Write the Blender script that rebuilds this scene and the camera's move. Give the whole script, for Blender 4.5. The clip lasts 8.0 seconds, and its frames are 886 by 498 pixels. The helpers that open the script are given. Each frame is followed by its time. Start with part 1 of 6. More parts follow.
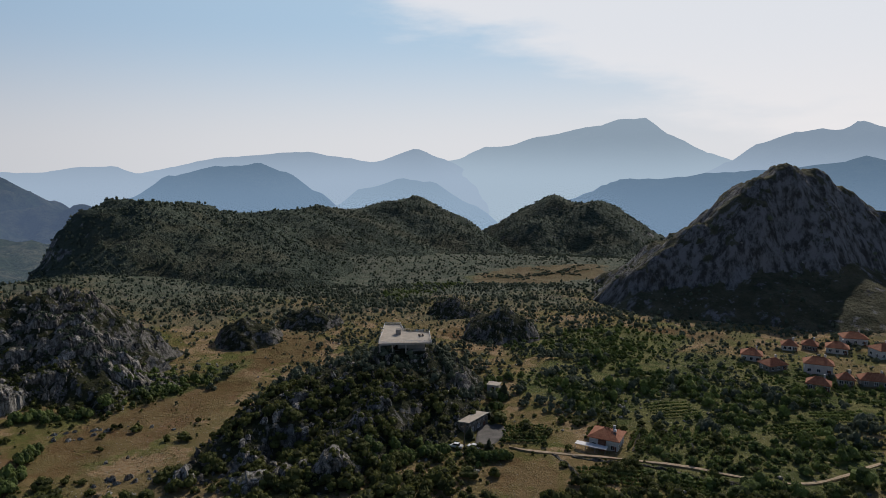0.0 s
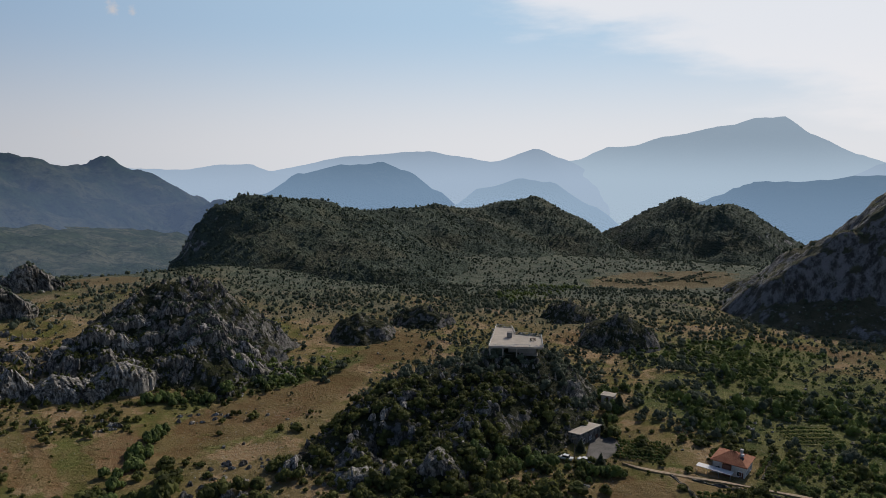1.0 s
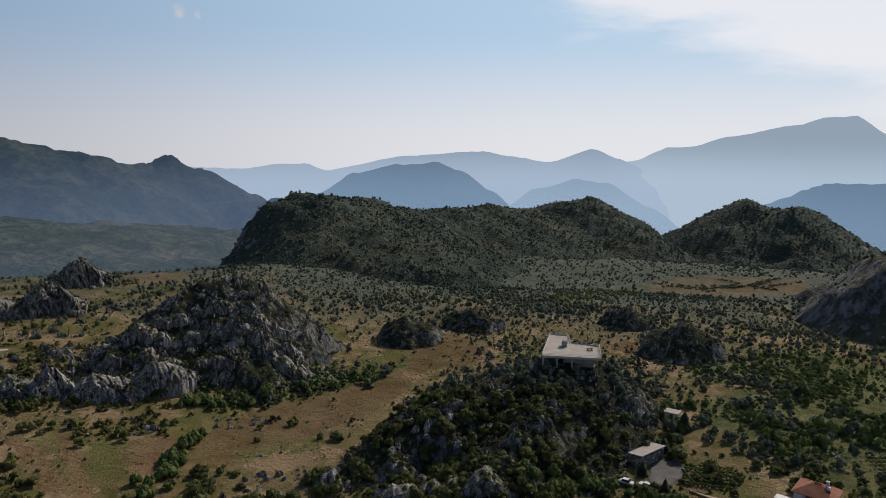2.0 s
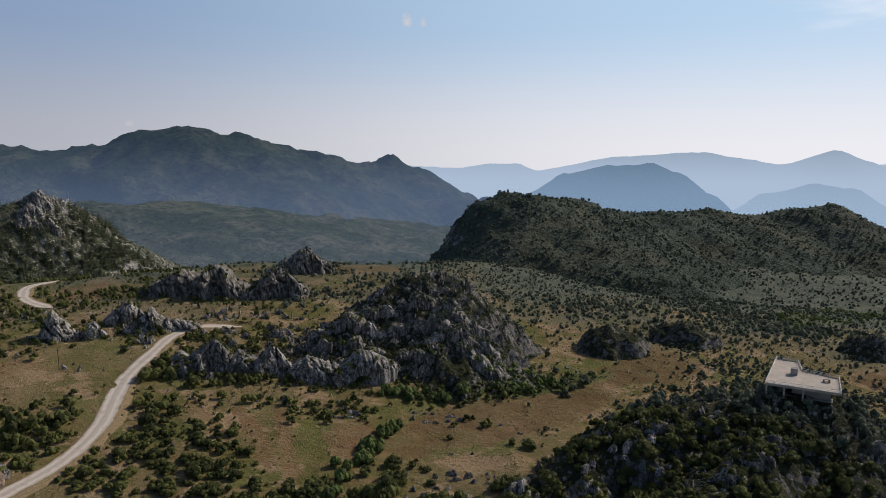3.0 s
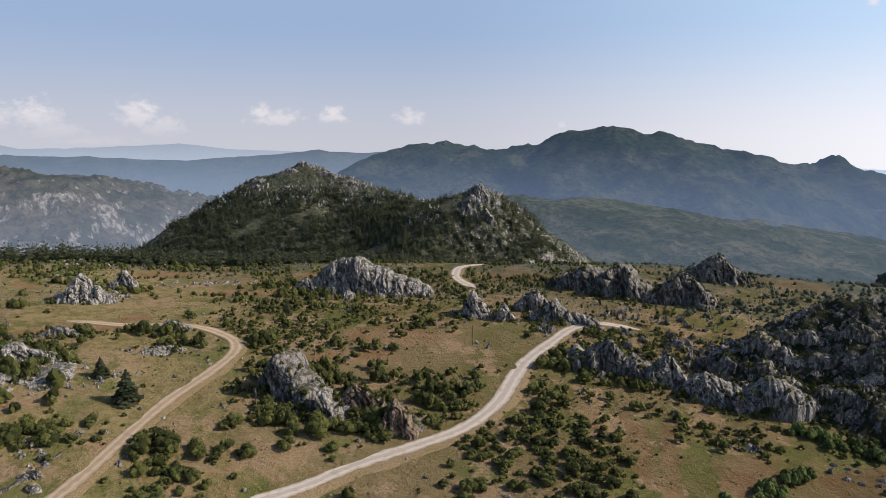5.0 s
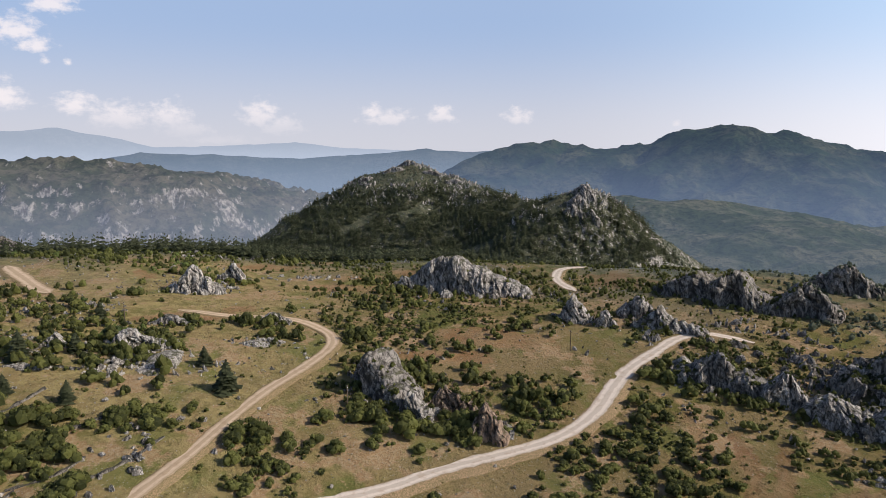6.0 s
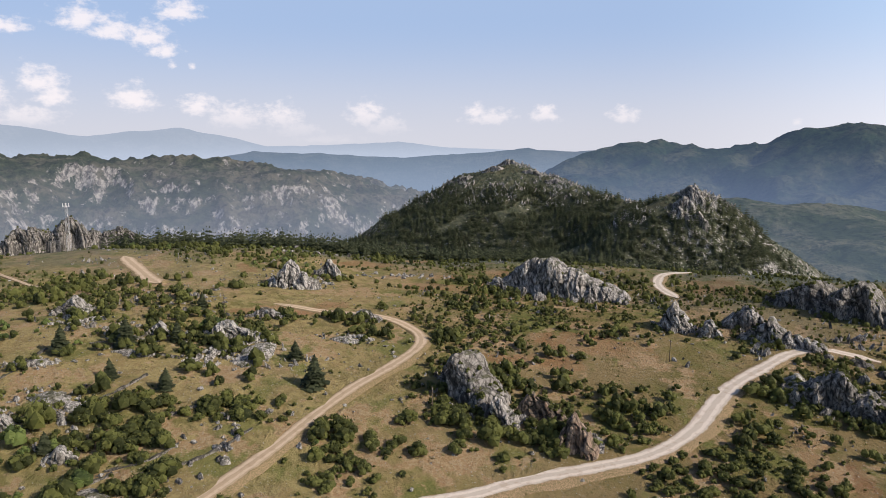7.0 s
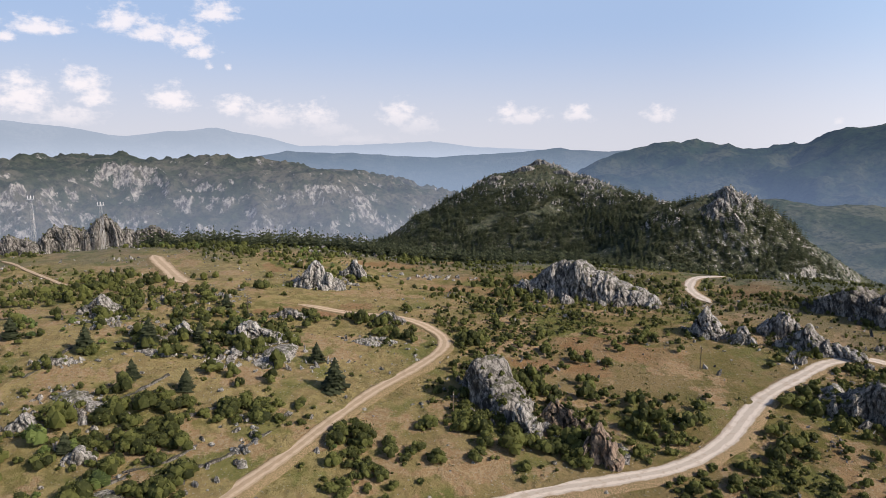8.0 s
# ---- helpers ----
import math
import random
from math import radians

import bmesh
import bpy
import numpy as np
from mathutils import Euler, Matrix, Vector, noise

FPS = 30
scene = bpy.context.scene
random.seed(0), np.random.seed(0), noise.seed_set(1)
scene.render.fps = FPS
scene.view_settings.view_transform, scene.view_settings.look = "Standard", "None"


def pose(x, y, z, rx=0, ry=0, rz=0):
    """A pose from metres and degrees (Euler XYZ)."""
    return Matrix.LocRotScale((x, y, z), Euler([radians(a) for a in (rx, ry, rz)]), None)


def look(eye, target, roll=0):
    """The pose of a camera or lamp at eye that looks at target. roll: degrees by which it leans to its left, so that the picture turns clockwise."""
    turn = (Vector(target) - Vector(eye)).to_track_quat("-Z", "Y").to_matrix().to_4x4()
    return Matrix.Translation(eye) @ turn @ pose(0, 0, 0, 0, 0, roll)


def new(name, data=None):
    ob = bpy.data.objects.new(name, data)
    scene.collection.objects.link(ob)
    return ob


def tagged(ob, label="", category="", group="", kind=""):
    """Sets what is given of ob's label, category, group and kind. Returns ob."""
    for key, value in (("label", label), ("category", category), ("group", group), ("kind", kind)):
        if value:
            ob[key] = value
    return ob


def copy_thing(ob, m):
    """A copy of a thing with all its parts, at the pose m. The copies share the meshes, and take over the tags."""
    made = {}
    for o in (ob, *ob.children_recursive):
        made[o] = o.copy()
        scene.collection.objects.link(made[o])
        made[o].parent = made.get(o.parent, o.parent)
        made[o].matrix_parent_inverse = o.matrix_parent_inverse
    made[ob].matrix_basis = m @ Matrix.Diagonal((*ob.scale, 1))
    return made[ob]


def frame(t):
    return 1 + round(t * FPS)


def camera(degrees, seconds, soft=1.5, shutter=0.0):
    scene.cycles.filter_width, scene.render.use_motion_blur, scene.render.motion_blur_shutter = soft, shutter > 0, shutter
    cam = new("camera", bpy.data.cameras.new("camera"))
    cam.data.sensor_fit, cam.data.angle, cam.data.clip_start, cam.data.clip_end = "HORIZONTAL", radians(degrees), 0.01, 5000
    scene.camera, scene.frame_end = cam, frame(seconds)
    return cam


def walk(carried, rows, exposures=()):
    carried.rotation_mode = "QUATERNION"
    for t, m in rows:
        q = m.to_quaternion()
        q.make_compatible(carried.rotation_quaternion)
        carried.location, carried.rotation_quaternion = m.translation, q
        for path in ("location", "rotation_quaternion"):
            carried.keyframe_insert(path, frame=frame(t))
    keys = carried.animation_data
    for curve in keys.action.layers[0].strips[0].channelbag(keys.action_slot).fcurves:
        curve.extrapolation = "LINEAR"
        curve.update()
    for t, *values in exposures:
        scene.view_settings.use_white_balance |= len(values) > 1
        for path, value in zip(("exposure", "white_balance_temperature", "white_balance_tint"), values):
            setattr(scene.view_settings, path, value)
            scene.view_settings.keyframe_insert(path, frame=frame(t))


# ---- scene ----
import functools

cam = camera(66.0, 8.0, soft=0.6)
EYE = 100.0
PATH = [
    # seconds, x, y, z from the first eye, yaw, pitch, roll
    (0.0, 0.00, 0.00, 0.00, 0.00, -8.92, 0.11),
    (0.5, 0.70, 2.20, 0.15, 5.80, -8.95, 0.05),
    (1.0, 0.94, 5.62, -0.61, 9.96, -8.92, 0.02),
    (1.2, 0.80, 7.50, -0.85, 10.01, -8.93, 0.00),
    (2.3, -1.36, 23.15, -2.95, 18.89, -8.89, -0.10),
    (2.5, -1.69, 24.97, -3.13, 22.68, -8.90, -0.10),
    (3.0, -2.33, 26.78, -3.14, 31.98, -8.89, -0.07),
    (3.5, -3.10, 29.30, -3.48, 40.12, -8.90, -0.13),
    (4.0, -3.80, 30.80, -3.40, 48.94, -8.91, -0.03),
    (4.5, -5.05, 33.02, -3.60, 57.34, -8.92, -0.04),
    (5.0, -6.62, 34.67, -3.93, 66.06, -8.91, 0.09),
    (5.2, -7.40, 35.45, -4.03, 69.41, -8.92, 0.08),
    (6.3, -12.15, 40.20, -4.58, 76.23, -8.98, 0.02),
    (6.5, -13.03, 40.93, -4.65, 77.81, -8.99, 0.02),
    (7.0, -15.23, 42.64, -4.94, 83.38, -9.01, 0.00),
    (7.5, -16.99, 44.17, -4.96, 83.93, -9.00, -0.04),
    (8.0, -18.69, 45.43, -4.79, 86.04, -9.03, 0.00),
]
walk(cam, [(t, pose(x, y, EYE + z, 90 + pitch, roll, yaw)) for t, x, y, z, yaw, pitch, roll in PATH],
     [(0.0, -1.08, 6500, 12), (1.0, -1.03, 6500, 12), (2.5, -0.93, 6500, 14), (4.5, -0.53, 6550, 15), (6.5, -0.23, 6650, 16), (8.0, -0.18, 6650, 16)])

# ---- sky and sun ----
SUN_AZIMUTH, SUN_HEIGHT = 25.0, 35.0  # degrees clockwise from +y, and above the horizon
world = bpy.data.worlds.new("world")
scene.world = world
world.use_nodes = True


class Net:
    """A small helper to write node trees."""

    def __init__(self, tree):
        self.tree = tree
        tree.nodes.clear()

    def add(self, kind, settings=None, **inputs):
        node = self.tree.nodes.new(kind)
        for key, value in (settings or {}).items():
            setattr(node, key, value)
        for key, value in inputs.items():
            name = key.replace("_", " ")
            socket = node.inputs[int(key[1:])] if key[0] == "i" and key[1:].isdigit() else node.inputs[name]
            self.feed(socket, value)
        return node

    def feed(self, socket, value):
        if isinstance(value, bpy.types.NodeSocket):
            self.tree.links.new(value, socket)
        elif isinstance(value, bpy.types.Node):
            self.tree.links.new(value.outputs[0], socket)
        else:
            socket.default_value = value

    def math(self, op, a, b=0.0, c=0.0, clamp=False):
        return self.add("ShaderNodeMath", {"operation": op, "use_clamp": clamp}, i0=a, i1=b, i2=c).outputs[0]

    def vec(self, op, a, b=(0, 0, 0)):
        return self.add("ShaderNodeVectorMath", {"operation": op}, i0=a, i1=b).outputs[0]

    def mix(self, fac, a, b, blend="MIX"):
        node = self.add("ShaderNodeMix", {"data_type": "RGBA", "blend_type": blend}, i0=fac, i6=a, i7=b)
        return node.outputs[2]

    def noise(self, vector, scale, detail=4.0, rough=0.55):
        return self.add("ShaderNodeTexNoise", None, Vector=vector, Scale=scale, Detail=detail, Roughness=rough).outputs[0]

    def ramp(self, fac, low, high, a=0.0, b=1.0):
        return self.add("ShaderNodeMapRange", {"interpolation_type": "SMOOTHSTEP"}, i0=fac, i1=low, i2=high, i3=a, i4=b).outputs[0]


def sky():
    n = Net(world.node_tree)
    way = n.add("ShaderNodeTexCoord").outputs["Generated"]
    split = n.add("ShaderNodeSeparateXYZ", None, i0=way)
    up = n.math("MAXIMUM", split.outputs[2], 0.015)
    lifted = n.add("ShaderNodeCombineXYZ", None, i0=split.outputs[0], i1=split.outputs[1], i2=up).outputs[0]
    air = n.add("ShaderNodeTexSky", {"sky_type": "NISHITA", "sun_disc": False, "sun_elevation": radians(SUN_HEIGHT), "sun_rotation": radians(SUN_AZIMUTH),
                                     "altitude": 600.0, "air_density": 1.0, "dust_density": 0.4, "ozone_density": 3.0}, Vector=lifted).outputs[0]
    azimuth = n.math("MULTIPLY", n.math("ARCTAN2", n.math("MULTIPLY", split.outputs[0], -1.0), split.outputs[1]), 57.2958)
    rise = n.math("MULTIPLY", n.math("ARCSINE", split.outputs[2]), 57.2958)
    # Clouds: degrees to the left of +y, above the horizon, half width, half height
    puffs = [(107.4, 3.3, 1.8, 1.1), (102.7, 2.8, 1.6, 0.9), (99.9, 2.0, 2.7, 1.1), (96.4, 2.0, 1.8, 1.2), (95.3, 1.0, 2.3, 0.7), (89.7, 2.3, 1.6, 1.2), (88.1, 1.3, 1.9, 0.9), (79.5, 2.0, 2.4, 0.7),
             (80.7, 2.4, 1.0, 0.7), (75.0, 2.2, 1.3, 0.8), (68.8, 2.1, 1.3, 0.7), (56.3, 1.4, 0.4, 0.3), (113.3, 4.4, 1.7, 1.1), (112.6, 3.4, 1.4, 1.0), (117.1, 3.3, 2.1, 1.6), (117.5, 4.4, 0.9, 0.7),
             (110.4, 8.8, 1.9, 1.1), (108.5, 8.2, 1.8, 1.0), (106.0, 7.8, 1.7, 1.1), (105.0, 6.8, 1.3, 0.6), (103.8, 9.8, 1.8, 1.0), (115.7, 8.0, 2.5, 0.7), (117.8, 7.2, 0.7, 0.5), (104.4, 5.8, 0.4, 0.4),
             (103.0, 5.7, 0.3, 0.3), (114.4, 1.8, 2.6, 0.8), (92.8, 0.2, 2.8, 0.4), (34.9, 9.6, 0.5, 0.6), (33.5, 9.5, 0.4, 0.4), (37.8, 0.6, 0.6, 0.4), (37.9, 0.6, 0.7, 0.4)]
    flat = n.add("ShaderNodeCombineXYZ", None, i0=azimuth, i1=n.math("MULTIPLY", rise, 1.5)).outputs[0]
    billow = n.math("SUBTRACT", n.noise(flat, 1.1, 7.0, 0.6), 0.5)
    field = None
    for a, e, w, h in puffs:
        u = n.math("DIVIDE", n.math("SUBTRACT", azimuth, a), w)
        v = n.math("DIVIDE", n.math("SUBTRACT", rise, e - 0.35 * h), h)
        v = n.math("MAXIMUM", n.math("MULTIPLY", v, 0.75), n.math("MULTIPLY", v, -1.5))
        d = n.math("SQRT", n.math("ADD", n.math("MULTIPLY", u, u), n.math("MULTIPLY", v, v)))
        field = d if field is None else n.math("MINIMUM", field, d)
    cover = n.ramp(n.math("ADD", n.math("SUBTRACT", 1.15, field), n.math("MULTIPLY", billow, 2.4)), 0.0, 1.05)
    cover = n.math("MULTIPLY", cover, n.ramp(rise, 0.3, 3.0, 0.12, 0.78))
    # A thin high veil towards the sun
    streak = n.add("ShaderNodeCombineXYZ", None, i0=n.math("MULTIPLY", azimuth, 0.05), i1=n.math("MULTIPLY", rise, 0.22)).outputs[0]
    wisp = n.noise(streak, 1.6, 6.0, 0.55)
    edge = n.math("ADD", n.math("MULTIPLY", n.math("SUBTRACT", rise, 6.5), 1.0), n.math("MULTIPLY", azimuth, -0.33))
    veil = n.ramp(n.math("ADD", edge, n.math("MULTIPLY", n.math("SUBTRACT", wisp, 0.5), 12.0)), 0.5, 5.5, 0.0, 0.72)
    veil = n.math("MULTIPLY", veil, n.math("MULTIPLY", n.ramp(azimuth, 17.0, 8.0), n.ramp(azimuth, -75.0, -45.0)))
    veil = n.math("MULTIPLY", veil, n.ramp(rise, 70.0, 30.0, 0.0, 1.0))
    # pale summer air low over the horizon, brighter towards the sun
    facing = n.add("ShaderNodeVectorMath", {"operation": "DOT_PRODUCT"}, i0=way, i1=(math.sin(radians(SUN_AZIMUTH)), math.cos(radians(SUN_AZIMUTH)), 0.0)).outputs["Value"]
    sunward = n.ramp(facing, -0.1, 1.0)
    blue = n.mix(sunward, (4.45, 6.3, 9.2, 1), (9.1, 12.7, 16.0, 1))
    clear = n.vec("MULTIPLY", air, (1.1, 1.1, 1.1))
    color = n.mix(n.ramp(rise, 24.0, 11.0, 0.0, 0.92), clear, blue)
    white = n.mix(sunward, (7.6, 8.0, 8.7, 1), (15.4, 15.6, 15.9, 1))
    color = n.mix(n.ramp(rise, 10.0, -1.0, 0.0, 0.95), color, white)
    color = n.mix(veil, color, (18.0, 17.6, 17.5, 1))
    color = n.mix(cover, color, (11.6, 11.2, 11.2, 1))
    back = n.add("ShaderNodeBackground", None, Color=color, Strength=0.1)
    n.tree.links.new(back.outputs[0], n.add("ShaderNodeOutputWorld").inputs[0])


sky()
sun = new("sun", bpy.data.lights.new("sun", "SUN"))
sun.data.energy, sun.data.angle, sun.data.color = 5.0, radians(0.6), (1.0, 0.91, 0.77)
ahead = Vector((math.sin(radians(SUN_AZIMUTH)), math.cos(radians(SUN_AZIMUTH)), math.tan(radians(SUN_HEIGHT))))
sun.matrix_world = look(ahead * 100, (0, 0, 0))


# ---- materials ----
def material(name):
    m = bpy.data.materials.new(name)
    m.use_nodes = True
    return m, Net(m.node_tree)


def finish(n, color, rough=0.9, bump=None, strength=0.5, distance=0.3, metal=0.0, spec=0.3):
    shader = n.add("ShaderNodeBsdfPrincipled", None, Base_Color=color, Roughness=rough, Metallic=metal)
    shader.inputs["Specular IOR Level"].default_value = spec
    if bump is not None:
        n.feed(shader.inputs["Normal"], n.add("ShaderNodeBump", None, Strength=strength, Distance=distance, Height=bump))
    n.tree.links.new(shader.outputs[0], n.add("ShaderNodeOutputMaterial").inputs[0])
    return shader


def rgb(r, g, b):
    return (r, g, b, 1)


def place_of(n):
    return n.add("ShaderNodeNewGeometry").outputs["Position"]


def ground_material():
    m, n = material("dry_ground")
    p = place_of(n)
    soil = n.add("ShaderNodeAttribute", {"attribute_name": "soil"}).outputs["Fac"]
    lush = n.add("ShaderNodeAttribute", {"attribute_name": "lush"}).outputs["Fac"]
    large, mid, fine = n.noise(p, 0.018, 5), n.noise(p, 0.11, 5, 0.6), n.noise(p, 0.8, 7, 0.75)
    grass = n.mix(n.ramp(mid, 0.40, 0.60), rgb(0.145, 0.135, 0.044), rgb(0.25, 0.185, 0.088))
    grass = n.mix(n.ramp(large, 0.42, 0.66), grass, rgb(0.25, 0.19, 0.095))
    grass = n.mix(n.math("MULTIPLY", n.ramp(fine, 0.50, 0.64), 0.5), grass, rgb(0.075, 0.08, 0.03))
    south = n.ramp(n.add("ShaderNodeSeparateXYZ", None, i0=p).outputs[1], 115.0, 10.0)
    straw = n.math("MULTIPLY", south, n.ramp(n.noise(p, 0.3, 5, 0.65), 0.42, 0.6, 0.2, 0.8))
    grass = n.mix(straw, grass, rgb(0.36, 0.295, 0.135))
    meadow = n.ramp(n.noise(p, 0.045, 6, 0.65), 0.52, 0.60, 0.0, 0.7)
    grass = n.mix(meadow, grass, n.mix(n.ramp(fine, 0.4, 0.65), rgb(0.105, 0.13, 0.036), rgb(0.20, 0.20, 0.066)))
    bared = n.ramp(n.noise(n.vec("ADD", p, (310.0, 120.0, 0.0)), 0.06, 6, 0.68), 0.53, 0.58, 0.0, 0.8)
    grass = n.mix(bared, grass, n.mix(n.ramp(fine, 0.4, 0.62), rgb(0.33, 0.21, 0.115), rgb(0.42, 0.32, 0.20)))
    earth = n.mix(n.ramp(mid, 0.35, 0.65), rgb(0.175, 0.098, 0.052), rgb(0.205, 0.15, 0.072))
    earth = n.mix(n.ramp(n.add("ShaderNodeSeparateXYZ", None, i0=p).outputs[1], 190.0, 130.0, 0.0, 0.85), earth, n.mix(n.ramp(mid, 0.35, 0.65), rgb(0.31, 0.165, 0.085), rgb(0.35, 0.235, 0.13)))
    earth = n.mix(n.math("MULTIPLY", n.ramp(fine, 0.48, 0.62), 0.6), earth, rgb(0.14, 0.11, 0.05))
    ragged = n.ramp(n.math("ADD", soil, n.math("MULTIPLY", n.math("SUBTRACT", n.noise(p, 0.16, 5, 0.6), 0.5), 2.4)), 0.38, 0.75, 0.0, 0.75)
    color = n.mix(ragged, grass, earth)
    green = n.mix(n.ramp(mid, 0.4, 0.6), rgb(0.07, 0.098, 0.032), rgb(0.155, 0.165, 0.062))
    color = n.mix(n.ramp(n.math("ADD", lush, n.math("MULTIPLY", n.math("SUBTRACT", fine, 0.5), 0.9)), 0.3, 0.75, 0.0, 0.85), color, green)
    pale = n.ramp(n.noise(p, 1.7, 3, 0.5), 0.62, 0.70, 0.0, 0.75)
    color = n.mix(n.math("MULTIPLY", pale, n.ramp(large, 0.4, 0.55)), color, rgb(0.36, 0.34, 0.30))
    away = n.add("ShaderNodeVectorMath", {"operation": "LENGTH"}, i0=p).outputs["Value"]
    # far scrub cover; its cool grey cast is haze painted into the colour
    hazed_wild = n.mix(n.ramp(mid, 0.4, 0.62), rgb(0.09, 0.11, 0.082), rgb(0.14, 0.148, 0.112))
    color = n.mix(n.math("MULTIPLY", n.ramp(n.math("ADD", away, n.math("MULTIPLY", n.math("SUBTRACT", large, 0.5), 300.0)), 320.0, 460.0), n.math("SUBTRACT", 1.0, n.math("MULTIPLY", ragged, 0.9))), color, hazed_wild)
    finish(n, color, 0.95, n.math("ADD", fine, n.math("MULTIPLY", mid, 2.0)), 1.0, 0.8, spec=0.05)
    return m


def limestone(name, light, dark, scale=1.0):
    m, n = material(name)
    p = place_of(n)
    tall = n.vec("MULTIPLY", p, (1.0, 1.0, 0.38))
    flutes = n.noise(tall, 0.75 * scale, 7, 0.7)
    stain = n.noise(tall, 0.13 * scale, 5, 0.6)
    grain = n.noise(p, 2.4 * scale, 5, 0.7)
    lichen = n.noise(n.vec("MULTIPLY", p, (1.0, 1.0, 0.35)), 0.33 * scale, 6, 0.68)
    color = n.mix(n.ramp(flutes, 0.35, 0.58), dark, light)
    color = n.mix(n.ramp(stain, 0.5, 0.68, 0.0, 0.6), color, rgb(0.20, 0.175, 0.14))
    color = n.mix(n.math("MULTIPLY", n.ramp(grain, 0.5, 0.72), 0.5), color, rgb(0.09, 0.09, 0.075))
    color = n.mix(n.ramp(lichen, 0.52, 0.60, 0.0, 0.72), color, rgb(0.055, 0.053, 0.05))
    # crevice shade painted into the colour: concave spots darkened by pointiness
    hollow_shade = n.ramp(n.add("ShaderNodeNewGeometry").outputs["Pointiness"], 0.50, 0.43, 0.0, 0.75)
    color = n.mix(hollow_shade, color, rgb(0.045, 0.043, 0.038))
    crack = n.add("ShaderNodeTexVoronoi", {"feature": "DISTANCE_TO_EDGE"}, Vector=n.vec("ADD", tall, n.vec("MULTIPLY", n.add("ShaderNodeTexNoise", None, Vector=p, Scale=0.5 * scale).outputs["Color"], (1.6, 1.6, 1.6))), Scale=0.55 * scale).outputs["Distance"]
    color = n.mix(n.ramp(crack, 0.07, 0.0, 0.0, 0.8), color, rgb(0.05, 0.048, 0.044))
    facing = n.add("ShaderNodeSeparateXYZ", None, i0=n.add("ShaderNodeNewGeometry").outputs["Normal"]).outputs[2]
    moss = n.math("MULTIPLY", n.ramp(facing, 0.55, 0.9), n.ramp(n.noise(p, 0.4, 4, 0.6), 0.47, 0.6))
    color = n.mix(n.math("MULTIPLY", moss, 0.75), color, rgb(0.07, 0.075, 0.03))
    finish(n, color, 0.92, n.math("ADD", flutes, n.math("MULTIPLY", grain, 0.3)), 1.0, 0.9, spec=0.15)
    return m


def scrub_material(name, floor_a, floor_b, rock, rock_amount, size):
    """Wooded hillside: low scrub and leaf litter, with bare rock on the steep parts."""
    m, n = material(name)
    p = place_of(n)
    mid, fine, patch = n.noise(p, 0.05 / size, 5, 0.6), n.noise(p, 0.35 / size, 5, 0.7), n.noise(p, 0.013 / size, 4, 0.6)
    color = n.mix(n.ramp(mid, 0.38, 0.62), floor_a, floor_b)
    color = n.mix(n.ramp(patch, 0.5, 0.62, 0.0, 0.45), color, rgb(0.11, 0.10, 0.06))
    color = n.mix(n.ramp(fine, 0.5, 0.66, 0.0, 0.5), color, rgb(0.035, 0.045, 0.024))
    normal = n.add("ShaderNodeSeparateXYZ", None, i0=n.add("ShaderNodeNewGeometry").outputs["Normal"]).outputs[2]
    tall = n.vec("MULTIPLY", p, (1.0, 1.0, 0.25))
    bare = n.math("ADD", n.math("SUBTRACT", 1.0, normal), n.math("MULTIPLY", n.math("SUBTRACT", n.noise(tall, 0.09 / size, 6, 0.65), 0.5), 1.6))
    bare = n.ramp(bare, rock_amount, rock_amount + 0.14)
    stone = n.mix(n.ramp(n.noise(tall, 0.16 / size, 7, 0.68), 0.38, 0.60), rgb(0.075, 0.072, 0.066), rock)
    color = n.mix(bare, color, stone)
    finish(n, color, 0.95, n.math("ADD", n.math("MULTIPLY", mid, 3.0), fine), 1.0, 3.5 * size, spec=0.1)
    return m


